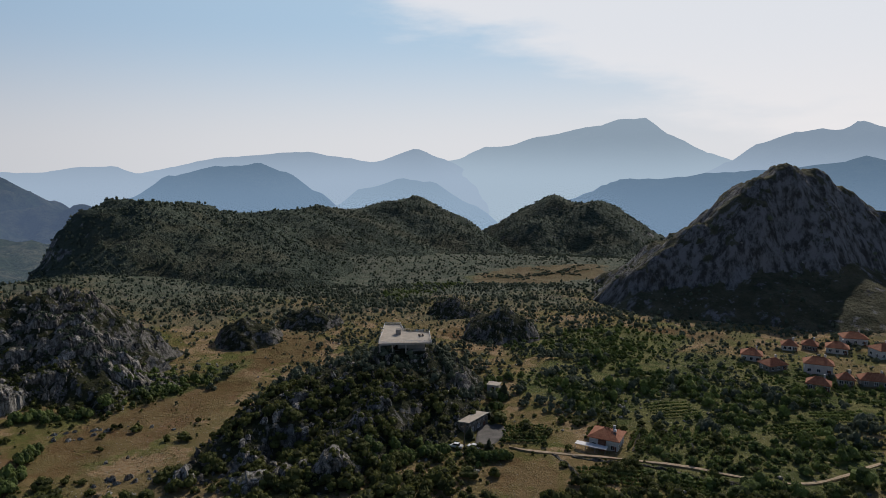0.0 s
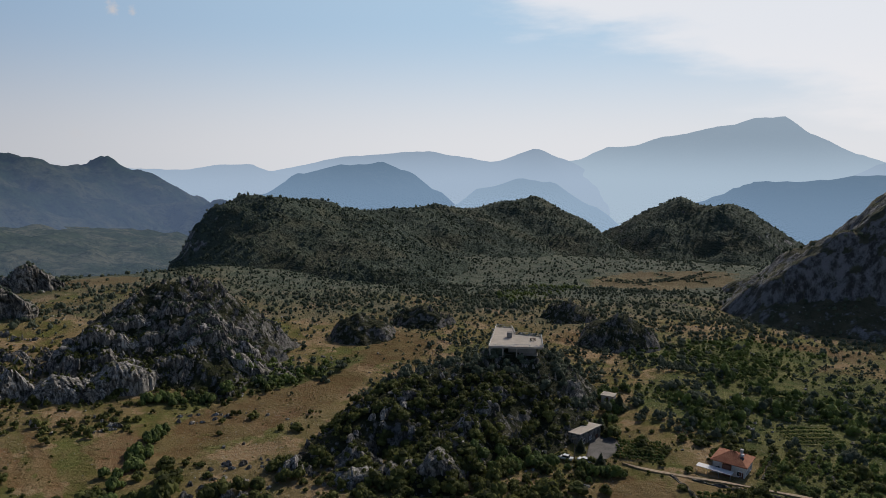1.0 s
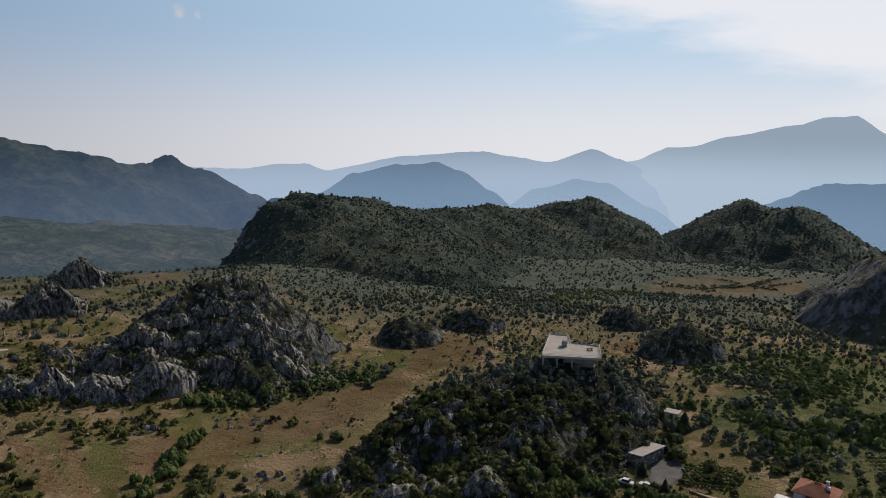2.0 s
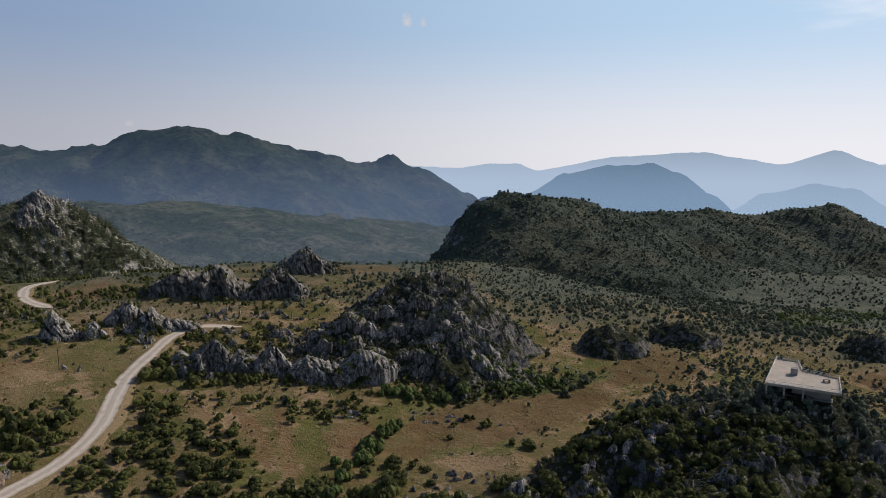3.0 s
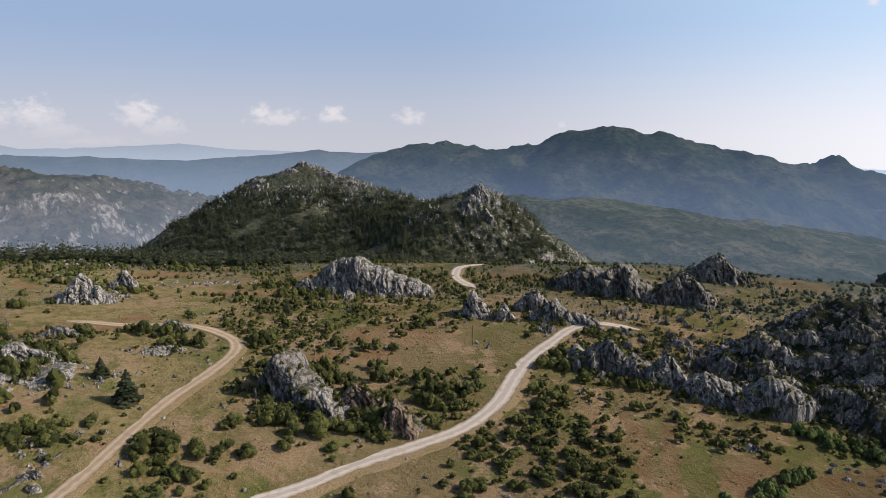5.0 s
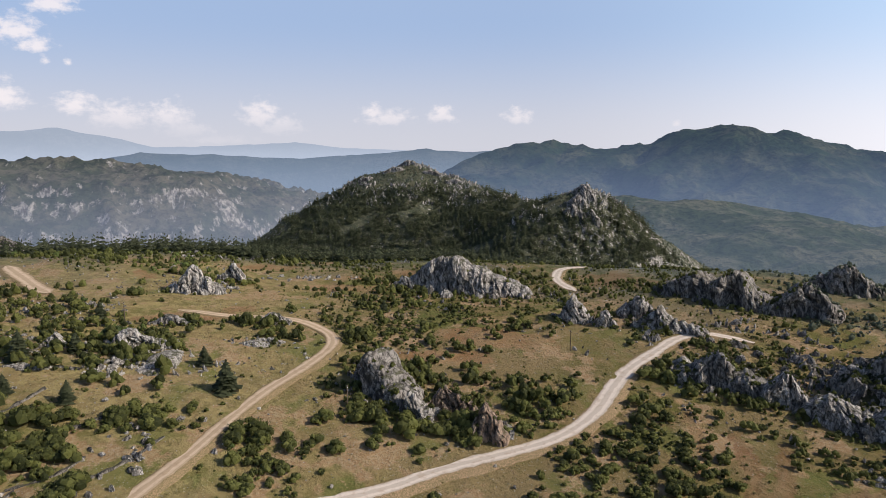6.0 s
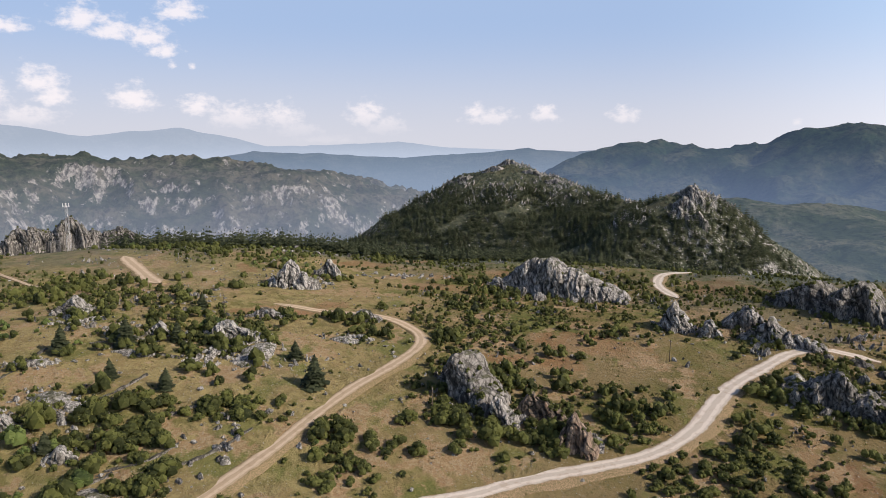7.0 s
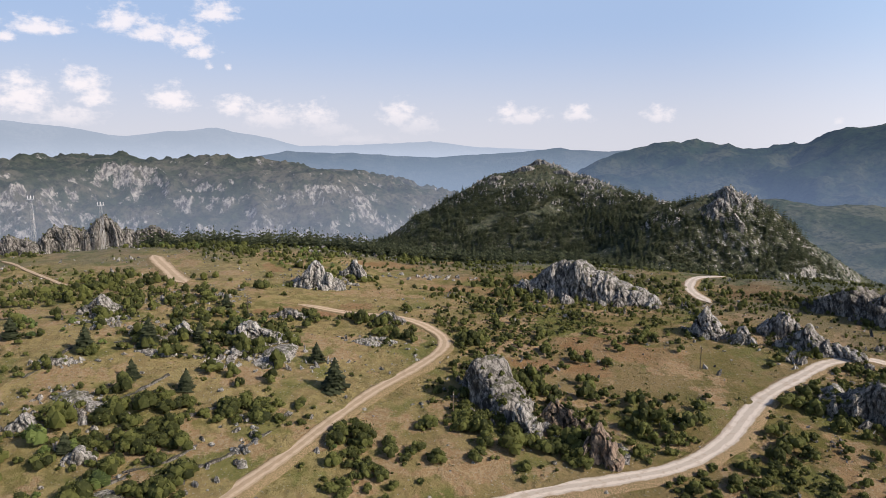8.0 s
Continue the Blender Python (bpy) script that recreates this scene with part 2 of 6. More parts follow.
def distant(name, forest, bare, haze, amount, size=1.0, rock=0.0):
    """Far range, part of the backdrop, with kilometres of haze painted on as emission. rock: how much of the steep
    ground is bare stone.
    """
    m, n = material(name)
    p = place_of(n)
    a, b = n.noise(p, 0.005 / size, 7, 0.65), n.noise(p, 0.03 / size, 6, 0.7)
    color = n.mix(n.ramp(a, 0.42, 0.6), forest, bare)
    color = n.mix(n.ramp(b, 0.45, 0.62, 0.0, 0.7), color, rgb(0.018, 0.028, 0.016))
    if rock:
        normal = n.add("ShaderNodeSeparateXYZ", None, i0=n.add("ShaderNodeNewGeometry").outputs["Normal"]).outputs[2]
        tall = n.vec("MULTIPLY", p, (1.0, 1.0, 0.3))
        cliff = n.math("ADD", n.math("SUBTRACT", 1.0, normal), n.math("MULTIPLY", n.math("SUBTRACT", n.noise(tall, 0.022 / size, 7, 0.7), 0.5), 1.8))
        stone = n.mix(n.ramp(n.noise(tall, 0.06 / size, 6, 0.7), 0.38, 0.62), rgb(0.10, 0.095, 0.085), rgb(0.46, 0.44, 0.40))
        color = n.mix(n.ramp(cliff, 1 - rock, 1.14 - rock), color, stone)
    ground = n.add("ShaderNodeBsdfDiffuse", None, Color=color)
    n.feed(ground.inputs["Normal"], n.add("ShaderNodeBump", None, Strength=1.0, Distance=22 * size, Height=n.math("ADD", a, b)))
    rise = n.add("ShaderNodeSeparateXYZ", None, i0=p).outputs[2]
    # haze as a glow of the slope itself, paler low down
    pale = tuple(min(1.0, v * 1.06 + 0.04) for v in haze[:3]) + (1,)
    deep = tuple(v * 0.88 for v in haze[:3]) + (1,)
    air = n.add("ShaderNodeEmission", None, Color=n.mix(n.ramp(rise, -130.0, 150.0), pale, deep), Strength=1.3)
    # the painted haze covers more of the low ground, like thicker valley air
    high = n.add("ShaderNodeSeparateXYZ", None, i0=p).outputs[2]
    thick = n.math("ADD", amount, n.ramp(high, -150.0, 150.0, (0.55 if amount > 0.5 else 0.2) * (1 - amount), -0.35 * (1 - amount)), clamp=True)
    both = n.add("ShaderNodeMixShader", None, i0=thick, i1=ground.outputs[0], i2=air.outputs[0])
    n.tree.links.new(both.outputs[0], n.add("ShaderNodeOutputMaterial").inputs[0])
    return m


def foliage(name, dark, light, tip):
    m, n = material(name)
    geo = n.add("ShaderNodeNewGeometry")
    spot = n.noise(geo.outputs["Position"], 0.07, 3)
    fine = n.noise(geo.outputs["Position"], 1.3, 4, 0.7)
    kind = n.math("ADD", n.math("MULTIPLY", geo.outputs["Random Per Island"], 0.55), n.math("MULTIPLY", spot, 0.6))
    color = n.mix(n.ramp(kind, 0.3, 0.8), dark, light)
    color = n.mix(n.ramp(fine, 0.52, 0.75, 0.0, 0.6), color, tip)
    shader = n.add("ShaderNodeBsdfPrincipled", None, Base_Color=color, Roughness=0.75)
    shader.inputs["Specular IOR Level"].default_value = 0.2
    glow = n.add("ShaderNodeBsdfTranslucent", None, Color=n.mix(0.5, color, tip))
    both = n.add("ShaderNodeMixShader", None, i0=0.42, i1=shader.outputs[0], i2=glow.outputs[0])
    n.tree.links.new(both.outputs[0], n.add("ShaderNodeOutputMaterial").inputs[0])
    return m


def plain(name, a, b, scale=1.0, rough=0.85, bump=0.3, metal=0.0, spec=0.3):
    m, n = material(name)
    p = place_of(n)
    big, small = n.noise(p, 0.35 * scale, 5, 0.6), n.noise(p, 3.0 * scale, 5, 0.65)
    color = n.mix(n.ramp(n.math("ADD", n.math("MULTIPLY", big, 0.6), n.math("MULTIPLY", small, 0.4)), 0.36, 0.64), a, b)
    finish(n, color, rough, small, bump, 0.05 / scale, metal, spec)
    return m


GROUND = ground_material()
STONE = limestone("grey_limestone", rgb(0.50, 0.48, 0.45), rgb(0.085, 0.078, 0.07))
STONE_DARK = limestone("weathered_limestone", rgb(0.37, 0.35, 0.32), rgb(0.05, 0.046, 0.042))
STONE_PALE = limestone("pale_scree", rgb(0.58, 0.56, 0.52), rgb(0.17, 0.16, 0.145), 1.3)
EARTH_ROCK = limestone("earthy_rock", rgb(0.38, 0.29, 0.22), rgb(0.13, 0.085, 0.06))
# wooded floor, greyed and cooled to paint in the haze before it
SCRUB = scrub_material("wooded_slope", rgb(0.055, 0.076, 0.058), rgb(0.09, 0.112, 0.085), rgb(0.36, 0.355, 0.35), 0.36, 1.0)
SCRUB_BARE = scrub_material("rocky_slope", rgb(0.07, 0.083, 0.055), rgb(0.125, 0.13, 0.085), rgb(0.44, 0.43, 0.40), 0.24, 0.4)
CLIFF = scrub_material("cone_rock_slope", rgb(0.075, 0.08, 0.05), rgb(0.14, 0.135, 0.09), rgb(0.27, 0.27, 0.275), 0.18, 0.6)
KARST_SLOPE = scrub_material("craggy_slope", rgb(0.024, 0.03, 0.014), rgb(0.05, 0.052, 0.028), rgb(0.25, 0.24, 0.225), 0.24, 0.2)
BUSH = foliage("shrub_leaves", rgb(0.034, 0.044, 0.016), rgb(0.155, 0.170, 0.05), rgb(0.235, 0.24, 0.08))
# scrub leaves with valley haze painted into their grey-blue tones
HAZED_LEAF = foliage("haze_greyed_scrub_leaves", rgb(0.07, 0.09, 0.062), rgb(0.16, 0.187, 0.128), rgb(0.21, 0.24, 0.165))
BUSH_GREEN = foliage("fresh_leaves", rgb(0.045, 0.07, 0.026), rgb(0.18, 0.235, 0.07), rgb(0.28, 0.33, 0.11))
TUFT = foliage("dry_tufts", rgb(0.10, 0.105, 0.038), rgb(0.27, 0.23, 0.10), rgb(0.35, 0.29, 0.15))
PINE = foliage("conifer_needles", rgb(0.032, 0.043, 0.024), rgb(0.095, 0.112, 0.06), rgb(0.14, 0.155, 0.085))
BARK = plain("bark", rgb(0.07, 0.05, 0.035), rgb(0.13, 0.10, 0.075), 3.0)


def road_material(name, track, middle, verge):
    """Unpaved road: two worn wheel tracks, a duller middle and edges of loose earth."""
    m, n = material(name)
    p = place_of(n)
    off = n.math("ABSOLUTE", n.add("ShaderNodeAttribute", {"attribute_name": "across"}).outputs["Fac"])
    mid, fine = n.noise(p, 0.5, 5, 0.6), n.noise(p, 3.0, 5, 0.7)
    wobble = n.math("MULTIPLY", n.math("SUBTRACT", n.noise(p, 0.35, 4, 0.6), 0.5), 0.5)
    worn = n.ramp(n.math("ABSOLUTE", n.math("SUBTRACT", n.math("ADD", off, wobble), 0.5)), 0.28, 0.12)
    color = n.mix(worn, middle, track)
    color = n.mix(n.ramp(mid, 0.5, 0.66, 0.0, 0.35), color, verge)
    edge = n.ramp(n.math("ADD", off, n.math("MULTIPLY", wobble, 1.3)), 0.82, 1.05)
    color = n.mix(edge, color, n.mix(n.ramp(fine, 0.4, 0.6), verge, rgb(0.15, 0.13, 0.06)))
    color = n.mix(n.ramp(fine, 0.55, 0.7, 0.0, 0.25), color, rgb(0.2, 0.17, 0.13))
    finish(n, color, 0.95, fine, 0.5, 0.08, spec=0.1)
    return m


GRAVEL = road_material("pale_gravel_road", rgb(0.68, 0.61, 0.53), rgb(0.54, 0.475, 0.40), rgb(0.36, 0.25, 0.16))
DIRT = road_material("tan_dirt_road", rgb(0.58, 0.46, 0.33), rgb(0.45, 0.345, 0.235), rgb(0.31, 0.22, 0.135))
CONCRETE = plain("weathered_concrete", rgb(0.42, 0.37, 0.31), rgb(0.55, 0.49, 0.42), 1.0)
CONCRETE_DARK = plain("raw_concrete", rgb(0.20, 0.19, 0.17), rgb(0.30, 0.28, 0.26), 1.2)
PLASTER = plain("white_plaster", rgb(0.50, 0.48, 0.45), rgb(0.66, 0.64, 0.61), 0.8)
ROOF_TILE = plain("terracotta", rgb(0.30, 0.115, 0.065), rgb(0.43, 0.19, 0.11), 2.0)
DARK_GLASS = plain("window_glass", rgb(0.03, 0.035, 0.04), rgb(0.05, 0.055, 0.06), 1.0, 0.08, 0.0)
WOOD = plain("grey_wood", rgb(0.12, 0.09, 0.065), rgb(0.21, 0.165, 0.12), 2.0)
STEEL = plain("galvanised_steel", rgb(0.40, 0.41, 0.42), rgb(0.55, 0.56, 0.57), 2.0, 0.45, 0.05, 0.8)
WHITE_PAINT = plain("white_paint", rgb(0.74, 0.74, 0.74), rgb(0.82, 0.82, 0.82), 1.0, 0.3, 0.0)
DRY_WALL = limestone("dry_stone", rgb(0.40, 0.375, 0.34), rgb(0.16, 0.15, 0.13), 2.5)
MESH_FOREST = rgb(0.03, 0.05, 0.022)
HAZE_FAR = distant("far_haze_range", MESH_FOREST, rgb(0.12, 0.13, 0.10), rgb(0.48, 0.58, 0.72), 0.84)
HAZE_EAST = distant("far_haze_range_sunward", MESH_FOREST, rgb(0.12, 0.13, 0.10), rgb(0.53, 0.69, 0.88), 0.83)
HAZE_PEAK = distant("palest_haze_range", MESH_FOREST, rgb(0.12, 0.13, 0.10), rgb(0.58, 0.75, 0.92), 0.86)
HAZE_MID = distant("mid_haze_range", MESH_FOREST, rgb(0.10, 0.11, 0.08), rgb(0.26, 0.42, 0.62), 0.68)
HAZE_WEST = distant("west_haze_range", MESH_FOREST, rgb(0.10, 0.11, 0.08), rgb(0.22, 0.31, 0.44), 0.62)
HAZE_SOFT = distant("soft_haze_hump", MESH_FOREST, rgb(0.10, 0.11, 0.08), rgb(0.42, 0.60, 0.80), 0.80)
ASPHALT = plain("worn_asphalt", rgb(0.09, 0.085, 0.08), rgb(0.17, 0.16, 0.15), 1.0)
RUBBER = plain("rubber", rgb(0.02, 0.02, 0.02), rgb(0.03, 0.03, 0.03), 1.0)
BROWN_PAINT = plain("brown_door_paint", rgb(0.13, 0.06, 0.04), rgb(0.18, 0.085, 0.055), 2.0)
HAZE_NEAR = distant("near_haze_mountain", rgb(0.04, 0.065, 0.032), rgb(0.11, 0.12, 0.07), rgb(0.14, 0.22, 0.37), 0.42, 1.0, 0.35)
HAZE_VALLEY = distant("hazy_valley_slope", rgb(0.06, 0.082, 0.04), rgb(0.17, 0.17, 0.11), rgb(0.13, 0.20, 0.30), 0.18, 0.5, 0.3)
HAZE_CLIFF = distant("hazed_cliff_plateau", rgb(0.05, 0.065, 0.035), rgb(0.13, 0.125, 0.09), rgb(0.27, 0.34, 0.47), 0.27, 0.5, 0.70)

# ---- terrain shape ----
PERM = np.random.RandomState(7).permutation(512)


def lattice(ix, iy, seed):
    return PERM[(ix + PERM[(iy + seed * 57) & 511]) & 511] / 511.0


def vnoise(x, y, seed=0):
    """Smooth value noise in -1..1."""
    fx, fy = np.floor(x), np.floor(y)
    ix, iy = fx.astype(int), fy.astype(int)
    u, v = x - fx, y - fy
    u, v = u * u * (3 - 2 * u), v * v * (3 - 2 * v)
    a = lattice(ix, iy, seed) * (1 - u) + lattice(ix + 1, iy, seed) * u
    b = lattice(ix, iy + 1, seed) * (1 - u) + lattice(ix + 1, iy + 1, seed) * u
    return 2 * (a * (1 - v) + b * v) - 1


def fbm(x, y, size, octaves=4, seed=0):
    out, amp, total = 0.0, 1.0, 0.0
    for k in range(octaves):
        out = out + amp * vnoise(x / size + 13.7 * k, y / size - 7.1 * k, seed + k)
        total += amp
        amp, size = amp * 0.5, size * 0.5
    return out / total


def ridged(x, y, size, octaves=4, seed=0):
    out, amp, total = 0.0, 1.0, 0.0
    for k in range(octaves):
        out = out + amp * (1 - 2 * np.abs(vnoise(x / size + 5.3 * k, y / size + 9.1 * k, seed + k)))
        total += amp
        amp, size = amp * 0.55, size * 0.5
    return out / total


def cells3(x, y, z, seed):
    """Distance to the nearest of scattered points (one in each unit cell), for blocky relief."""
    p = np.stack([x, y, z], -1)
    base = np.floor(p).astype(int)
    best = np.full(p.shape[:-1], 9.0)
    for i in (-1, 0, 1):
        for j in (-1, 0, 1):
            for k in (-1, 0, 1):
                c = base + [i, j, k]
                h = PERM[(c[..., 0] + PERM[(c[..., 1] + PERM[(c[..., 2] + seed * 31) & 511]) & 511]) & 511]
                q = c + np.stack([h % 17 / 17.0, h % 13 / 13.0, h % 11 / 11.0], -1)
                best = np.minimum(best, np.linalg.norm(p - q, axis=-1))
    return best


def step(a, b, v):
    t = np.clip((v - a) / (b - a), 0, 1)
    return t * t * (3 - 2 * t)


def base_height(x, y):
    """The ground without its hills: a plateau that rises to the west, a valley to the north, falling away far off."""
    west = step(-90, -270, x)
    z = 12 + 15 * west + 11 * step(110, -60, y) * step(-60, -240, x)
    z = z - 16 * step(280, 560, y)
    z = z - 7 * step(150, 60, y) * step(-140, 0, x)
    r = np.hypot(x, y)
    start = 640 - 225 * step(-130, -270, x) - 25 * step(-300, -380, x) - 85 * step(-130, -20, x)
    z = z - 330 * step(0, 1, (r - start) / 1300) - 75 * step(0, 1, (r - start) / 330) * step(-130, -300, x)
    near = step(3000, 300, r)
    z = z + (2.2 * fbm(x, y, 75, 3, 3) + 0.7 * fbm(x, y, 16, 3, 9)) * near + 14 * fbm(x, y, 900, 3, 4) * step(1200, 2500, r)
    return z


def crest_line(x, y, knots, cap=1.0):
    """How far (x, y) is from a crest given by knots (x, y, z), on which side of it, and the crest's height there. cap: how much steeper its two ends are."""
    best, side, crest = np.full(np.shape(x), 1e9), np.zeros(np.shape(x)), np.zeros(np.shape(x))
    for k, ((x0, y0, z0), (x1, y1, z1)) in enumerate(zip(knots, knots[1:])):
        dx, dy = x1 - x0, y1 - y0
        long = math.hypot(dx, dy)
        raw = ((x - x0) * dx + (y - y0) * dy) / (long * long)
        s = np.clip(raw, 0, 1)
        over = (raw - s) * long
        over = np.where((over < 0) & (k == 0) | (over > 0) & (k == len(knots) - 2), over * cap, over)
        off = (dx * (y - y0) - dy * (x - x0)) / long
        d = np.hypot(over, off)
        e = s * s * (3 - 2 * s) * 0.5 + s * 0.5
        take = d < best
        best = np.where(take, d, best)
        side = np.where(take, off / (d + 1e-6), side)
        crest = np.where(take, z0 + (z1 - z0) * e, crest)
    return best, side, crest


def ridge_height(x, y, knots, slope, back, round_off, rough, size, seed):
    """A ridge: its flanks fall with one slope on each side of the crest and carry spurs and gullies."""
    d0 = crest_line(x, y, knots, 1.9)[0]
    bend = 0.25 * size * step(0, size * 0.6, d0)
    wx, wy = x + bend * fbm(x, y, size, 2, seed + 20), y + bend * fbm(x, y, size, 2, seed + 31)
    soft = 0.12 * round_off + 0.6
    total, top = 0.0, None
    for k in range(len(knots) - 1):
        ends = [knots[k], knots[k + 1]]
        d, side, crest = crest_line(wx, wy, ends, 2.4)
        fall = (slope + (back - slope) * step(-0.6, 0.6, side)) * (np.sqrt(d * d + round_off * round_off) - round_off)
        z = (crest - fall) / soft
        if top is None:
            top, total = z, np.ones(np.shape(x))
        else:
            high = np.maximum(top, z)
            total = total * np.exp(top - high) + np.exp(z - high)
            top = high
    z = (top + np.log(total) - 0.7) * soft
    amount = rough * (0.15 + 0.85 * step(0, 0.7 * size, d0))
    return z + amount * ridged(x, y, size, 4, seed) + 0.25 * rough * fbm(x, y, size * 0.12, 3, seed + 5)


HILLS = {
    # name: knots of the crest, front slope, back slope, rounding, roughness, spur size, seed
    "wooded_ridge": ([(-292, 485, 13), (-280, 502, 38), (-273, 514, 50), (-262, 540, 56), (-230, 597, 48), (-212, 646, 35), (-176, 698, 31),
                      (-139, 747, 32), (-108, 793, 23), (-71, 827, 29), (-35, 849, 34), (-7, 860, 16), (30, 868, -24)], 0.33, 1.5, 20, 6, 60, 11),
    "twin_hill": ([(45, 850, -24), (99, 874, 11), (146, 888, 32), (169, 884, 22), (195, 858, 26), (221, 841, 10), (262, 815, -24)], 0.4, 0.4, 14, 5, 70, 12),
    "cone_hill": ([(98, 378, 8), (112, 384, 28), (149, 393, 54), (169, 395, 68), (185, 399, 76), (202, 402, 87), (219, 405, 83), (237, 406, 71),
                   (262, 404, 56), (330, 392, 40)], 1.9, 0.6, 6, 5, 38, 13),
    "bare_hill": ([(-1010, 20, -50), (-1018, 78, -16), (-1043, 156, 23), (-1057, 200, 45), (-1045, 267, 62), (-983, 311, 45), (-895, 356, 24),
                   (-800, 386, 20), (-724, 402, 41), (-706, 408, 36), (-690, 414, 18), (-640, 432, -14)], 0.42, 0.6, 14, 7, 70, 14),
    "broad_mountain": ([(-3050, 700, -110), (-2877, 901, -40), (-2781, 1170, 82), (-2693, 1248, 93), (-2592, 1343, 65), (-2489, 1529, 72), (-2399, 1669, 124),
                        (-2310, 1793, 151), (-2229, 1894, 116), (-2176, 1956, 128), (-2026, 2182, 53), (-1853, 2396, 7), (-1806, 2494, 35),
                        (-1725, 2552, -15), (-1518, 2623, -120)], 0.33, 0.3, 90, 85, 480, 15),
    "canyon_cliff": ([(-1300, -1300, 60), (-1518, -951, 36), (-1625, -767, 34), (-1770, -691, 47), (-1816, -572, 40), (-1800, -455, 28), (-1786, -297, 19),
                      (-1809, -144, 18), (-1866, -46, -26), (-1918, 108, -58), (-2009, 243, -72)], 0.75, 0.1, 70, 42, 150, 16),
    "grey_knoll": ([(-548, -290, -2), (-563, -251, 9), (-577, -224, 14), (-591, -194, 18), (-598, -175, 16), (-608, -146, 10), (-618, -118, 1)], 0.7, 0.5, 6, 4, 22, 17),
}
HILLS.update({
    "slab_mound": ([(-172, 212, 27), (-166, 222, 31), (-164, 240, 38), (-160, 252, 43), (-150, 260, 44), (-139, 262, 40), (-126, 258, 31), (-116, 252, 20)], 0.62, 0.9, 5, 2.2, 12, 21),
    "field_knoll": ([(-99, 296, 18), (-90, 298, 22), (-78, 299, 19)], 0.9, 0.8, 4, 1.6, 10, 22),
    "low_knoll": ([(-77, 332, 16), (-66, 329, 19), (-56, 326, 16)], 0.8, 0.8, 4, 1.6, 10, 23),
    "bushy_knoll": ([(16, 314, 19), (28, 310, 23), (38, 307, 20)], 0.95, 0.8, 6, 1.6, 12, 24),
    "far_knoll": ([(-2, 359, 16), (6, 354, 19), (13, 350, 16)], 0.8, 0.8, 5, 1.5, 12, 25),
})
KNOLLS = ("slab_mound", "field_knoll", "low_knoll", "bushy_knoll", "far_knoll")
NEAR_HILLS = KNOLLS + ("wooded_ridge", "twin_hill", "cone_hill", "bare_hill", "grey_knoll")


CRAG_RIBS = [  # crest knots and the slope of the flanks of each rib of the crag
    ([(-14, 252, 25), (-12, 240, 29.4), (-20, 229, 28.2), (-30, 221, 27), (-43, 212, 25.5), (-50, 199, 23.5), (-58, 187, 19.5), (-66, 173, 13), (-72, 163, 7)], 0.85),
    ([(-12, 236, 29.6), (-16, 220, 26.5), (-21, 202, 23.5), (-26, 184, 20.5), (-31, 168, 17), (-34, 154, 10)], 0.8),
    ([(-8, 238, 29.6), (-4, 226, 26.5), (1, 212, 19.5), (-2, 198, 15.5), (-8, 184, 13), (-14, 168, 10)], 1.05),
]


def castle_crag(x, y):
    """The rocky crag under the terrace: a long spur running south-west, a rib to the south and a steep east side."""
    soft, total, near = 1.1, 0.0, np.full(np.shape(x), 1e9)
    for knots, steep in CRAG_RIBS:
        d, side, crest = crest_line(x, y, knots)
        total = total + np.exp((crest - steep * (np.sqrt(d * d + 30) - 5.5)) / soft)
        near = np.minimum(near, d)
    z = np.where(near > 60, -500.0, soft * np.log(total + 1e-20) - 0.6)
    rough = step(2, 9, near) * (0.25 + 0.75 * step(6, 14, np.hypot(x + 13, y - 236)))
    return z + 1.7 * ridged(x, y, 13, 3, 40) * rough + 3.4 * slabs(x, y, 6.5, 41) * rough


def slabs(x, y, size, seed):
    """Tilted blocks of bedded limestone, as relief for a slope."""
    u, v = x * 0.8 - y * 0.6, x * 0.6 + y * 0.8
    flat = np.zeros(np.shape(x))
    big = 0.55 - cells3(u / (2.2 * size), v / size, flat, seed)
    small = 0.5 - cells3(u / (0.8 * size), v / (0.36 * size), flat, seed + 3)
    return big + 0.45 * small


def hill_height(x, y, name):
    knots, slope, back, round_off, rough, size, seed = HILLS[name]
    z = ridge_height(x, y, knots, slope, back, round_off, rough, size, seed)
    if name in KNOLLS:
        z = z + rough * 1.3 * slabs(x, y, 0.5 * size, seed)
    if name == "cone_hill":
        skirt = ridge_height(x, y, [(a, b - 6, 8 + 0.42 * (c - 8)) for a, b, c in knots], 0.42, 0.5, 16, 3, 40, seed + 1)
        z = z + (3.5 * slabs(x, y, 16, seed) + 2.2 * slabs(x, y, 5, seed + 2) + 6 * ridged(x, 0.22 * y, 26, 3, seed + 3) - 1) * step(8, 40, z)
        z = np.maximum(z, skirt)
    if name == "grey_knoll":
        z = z + (6 * slabs(x, y, 12, seed) + 3 * slabs(x, y, 4, seed + 2)) * step(2, 12, z)
    return z


def height(x, y):
    """Ground with the near hills on it."""
    x, y = np.asarray(x, float), np.asarray(y, float)
    z = np.maximum(base_height(x, y), castle_crag(x, y))
    for name in NEAR_HILLS:
        z = np.maximum(z, hill_height(x, y, name))
    return z


# ---- end of terrain shape ----


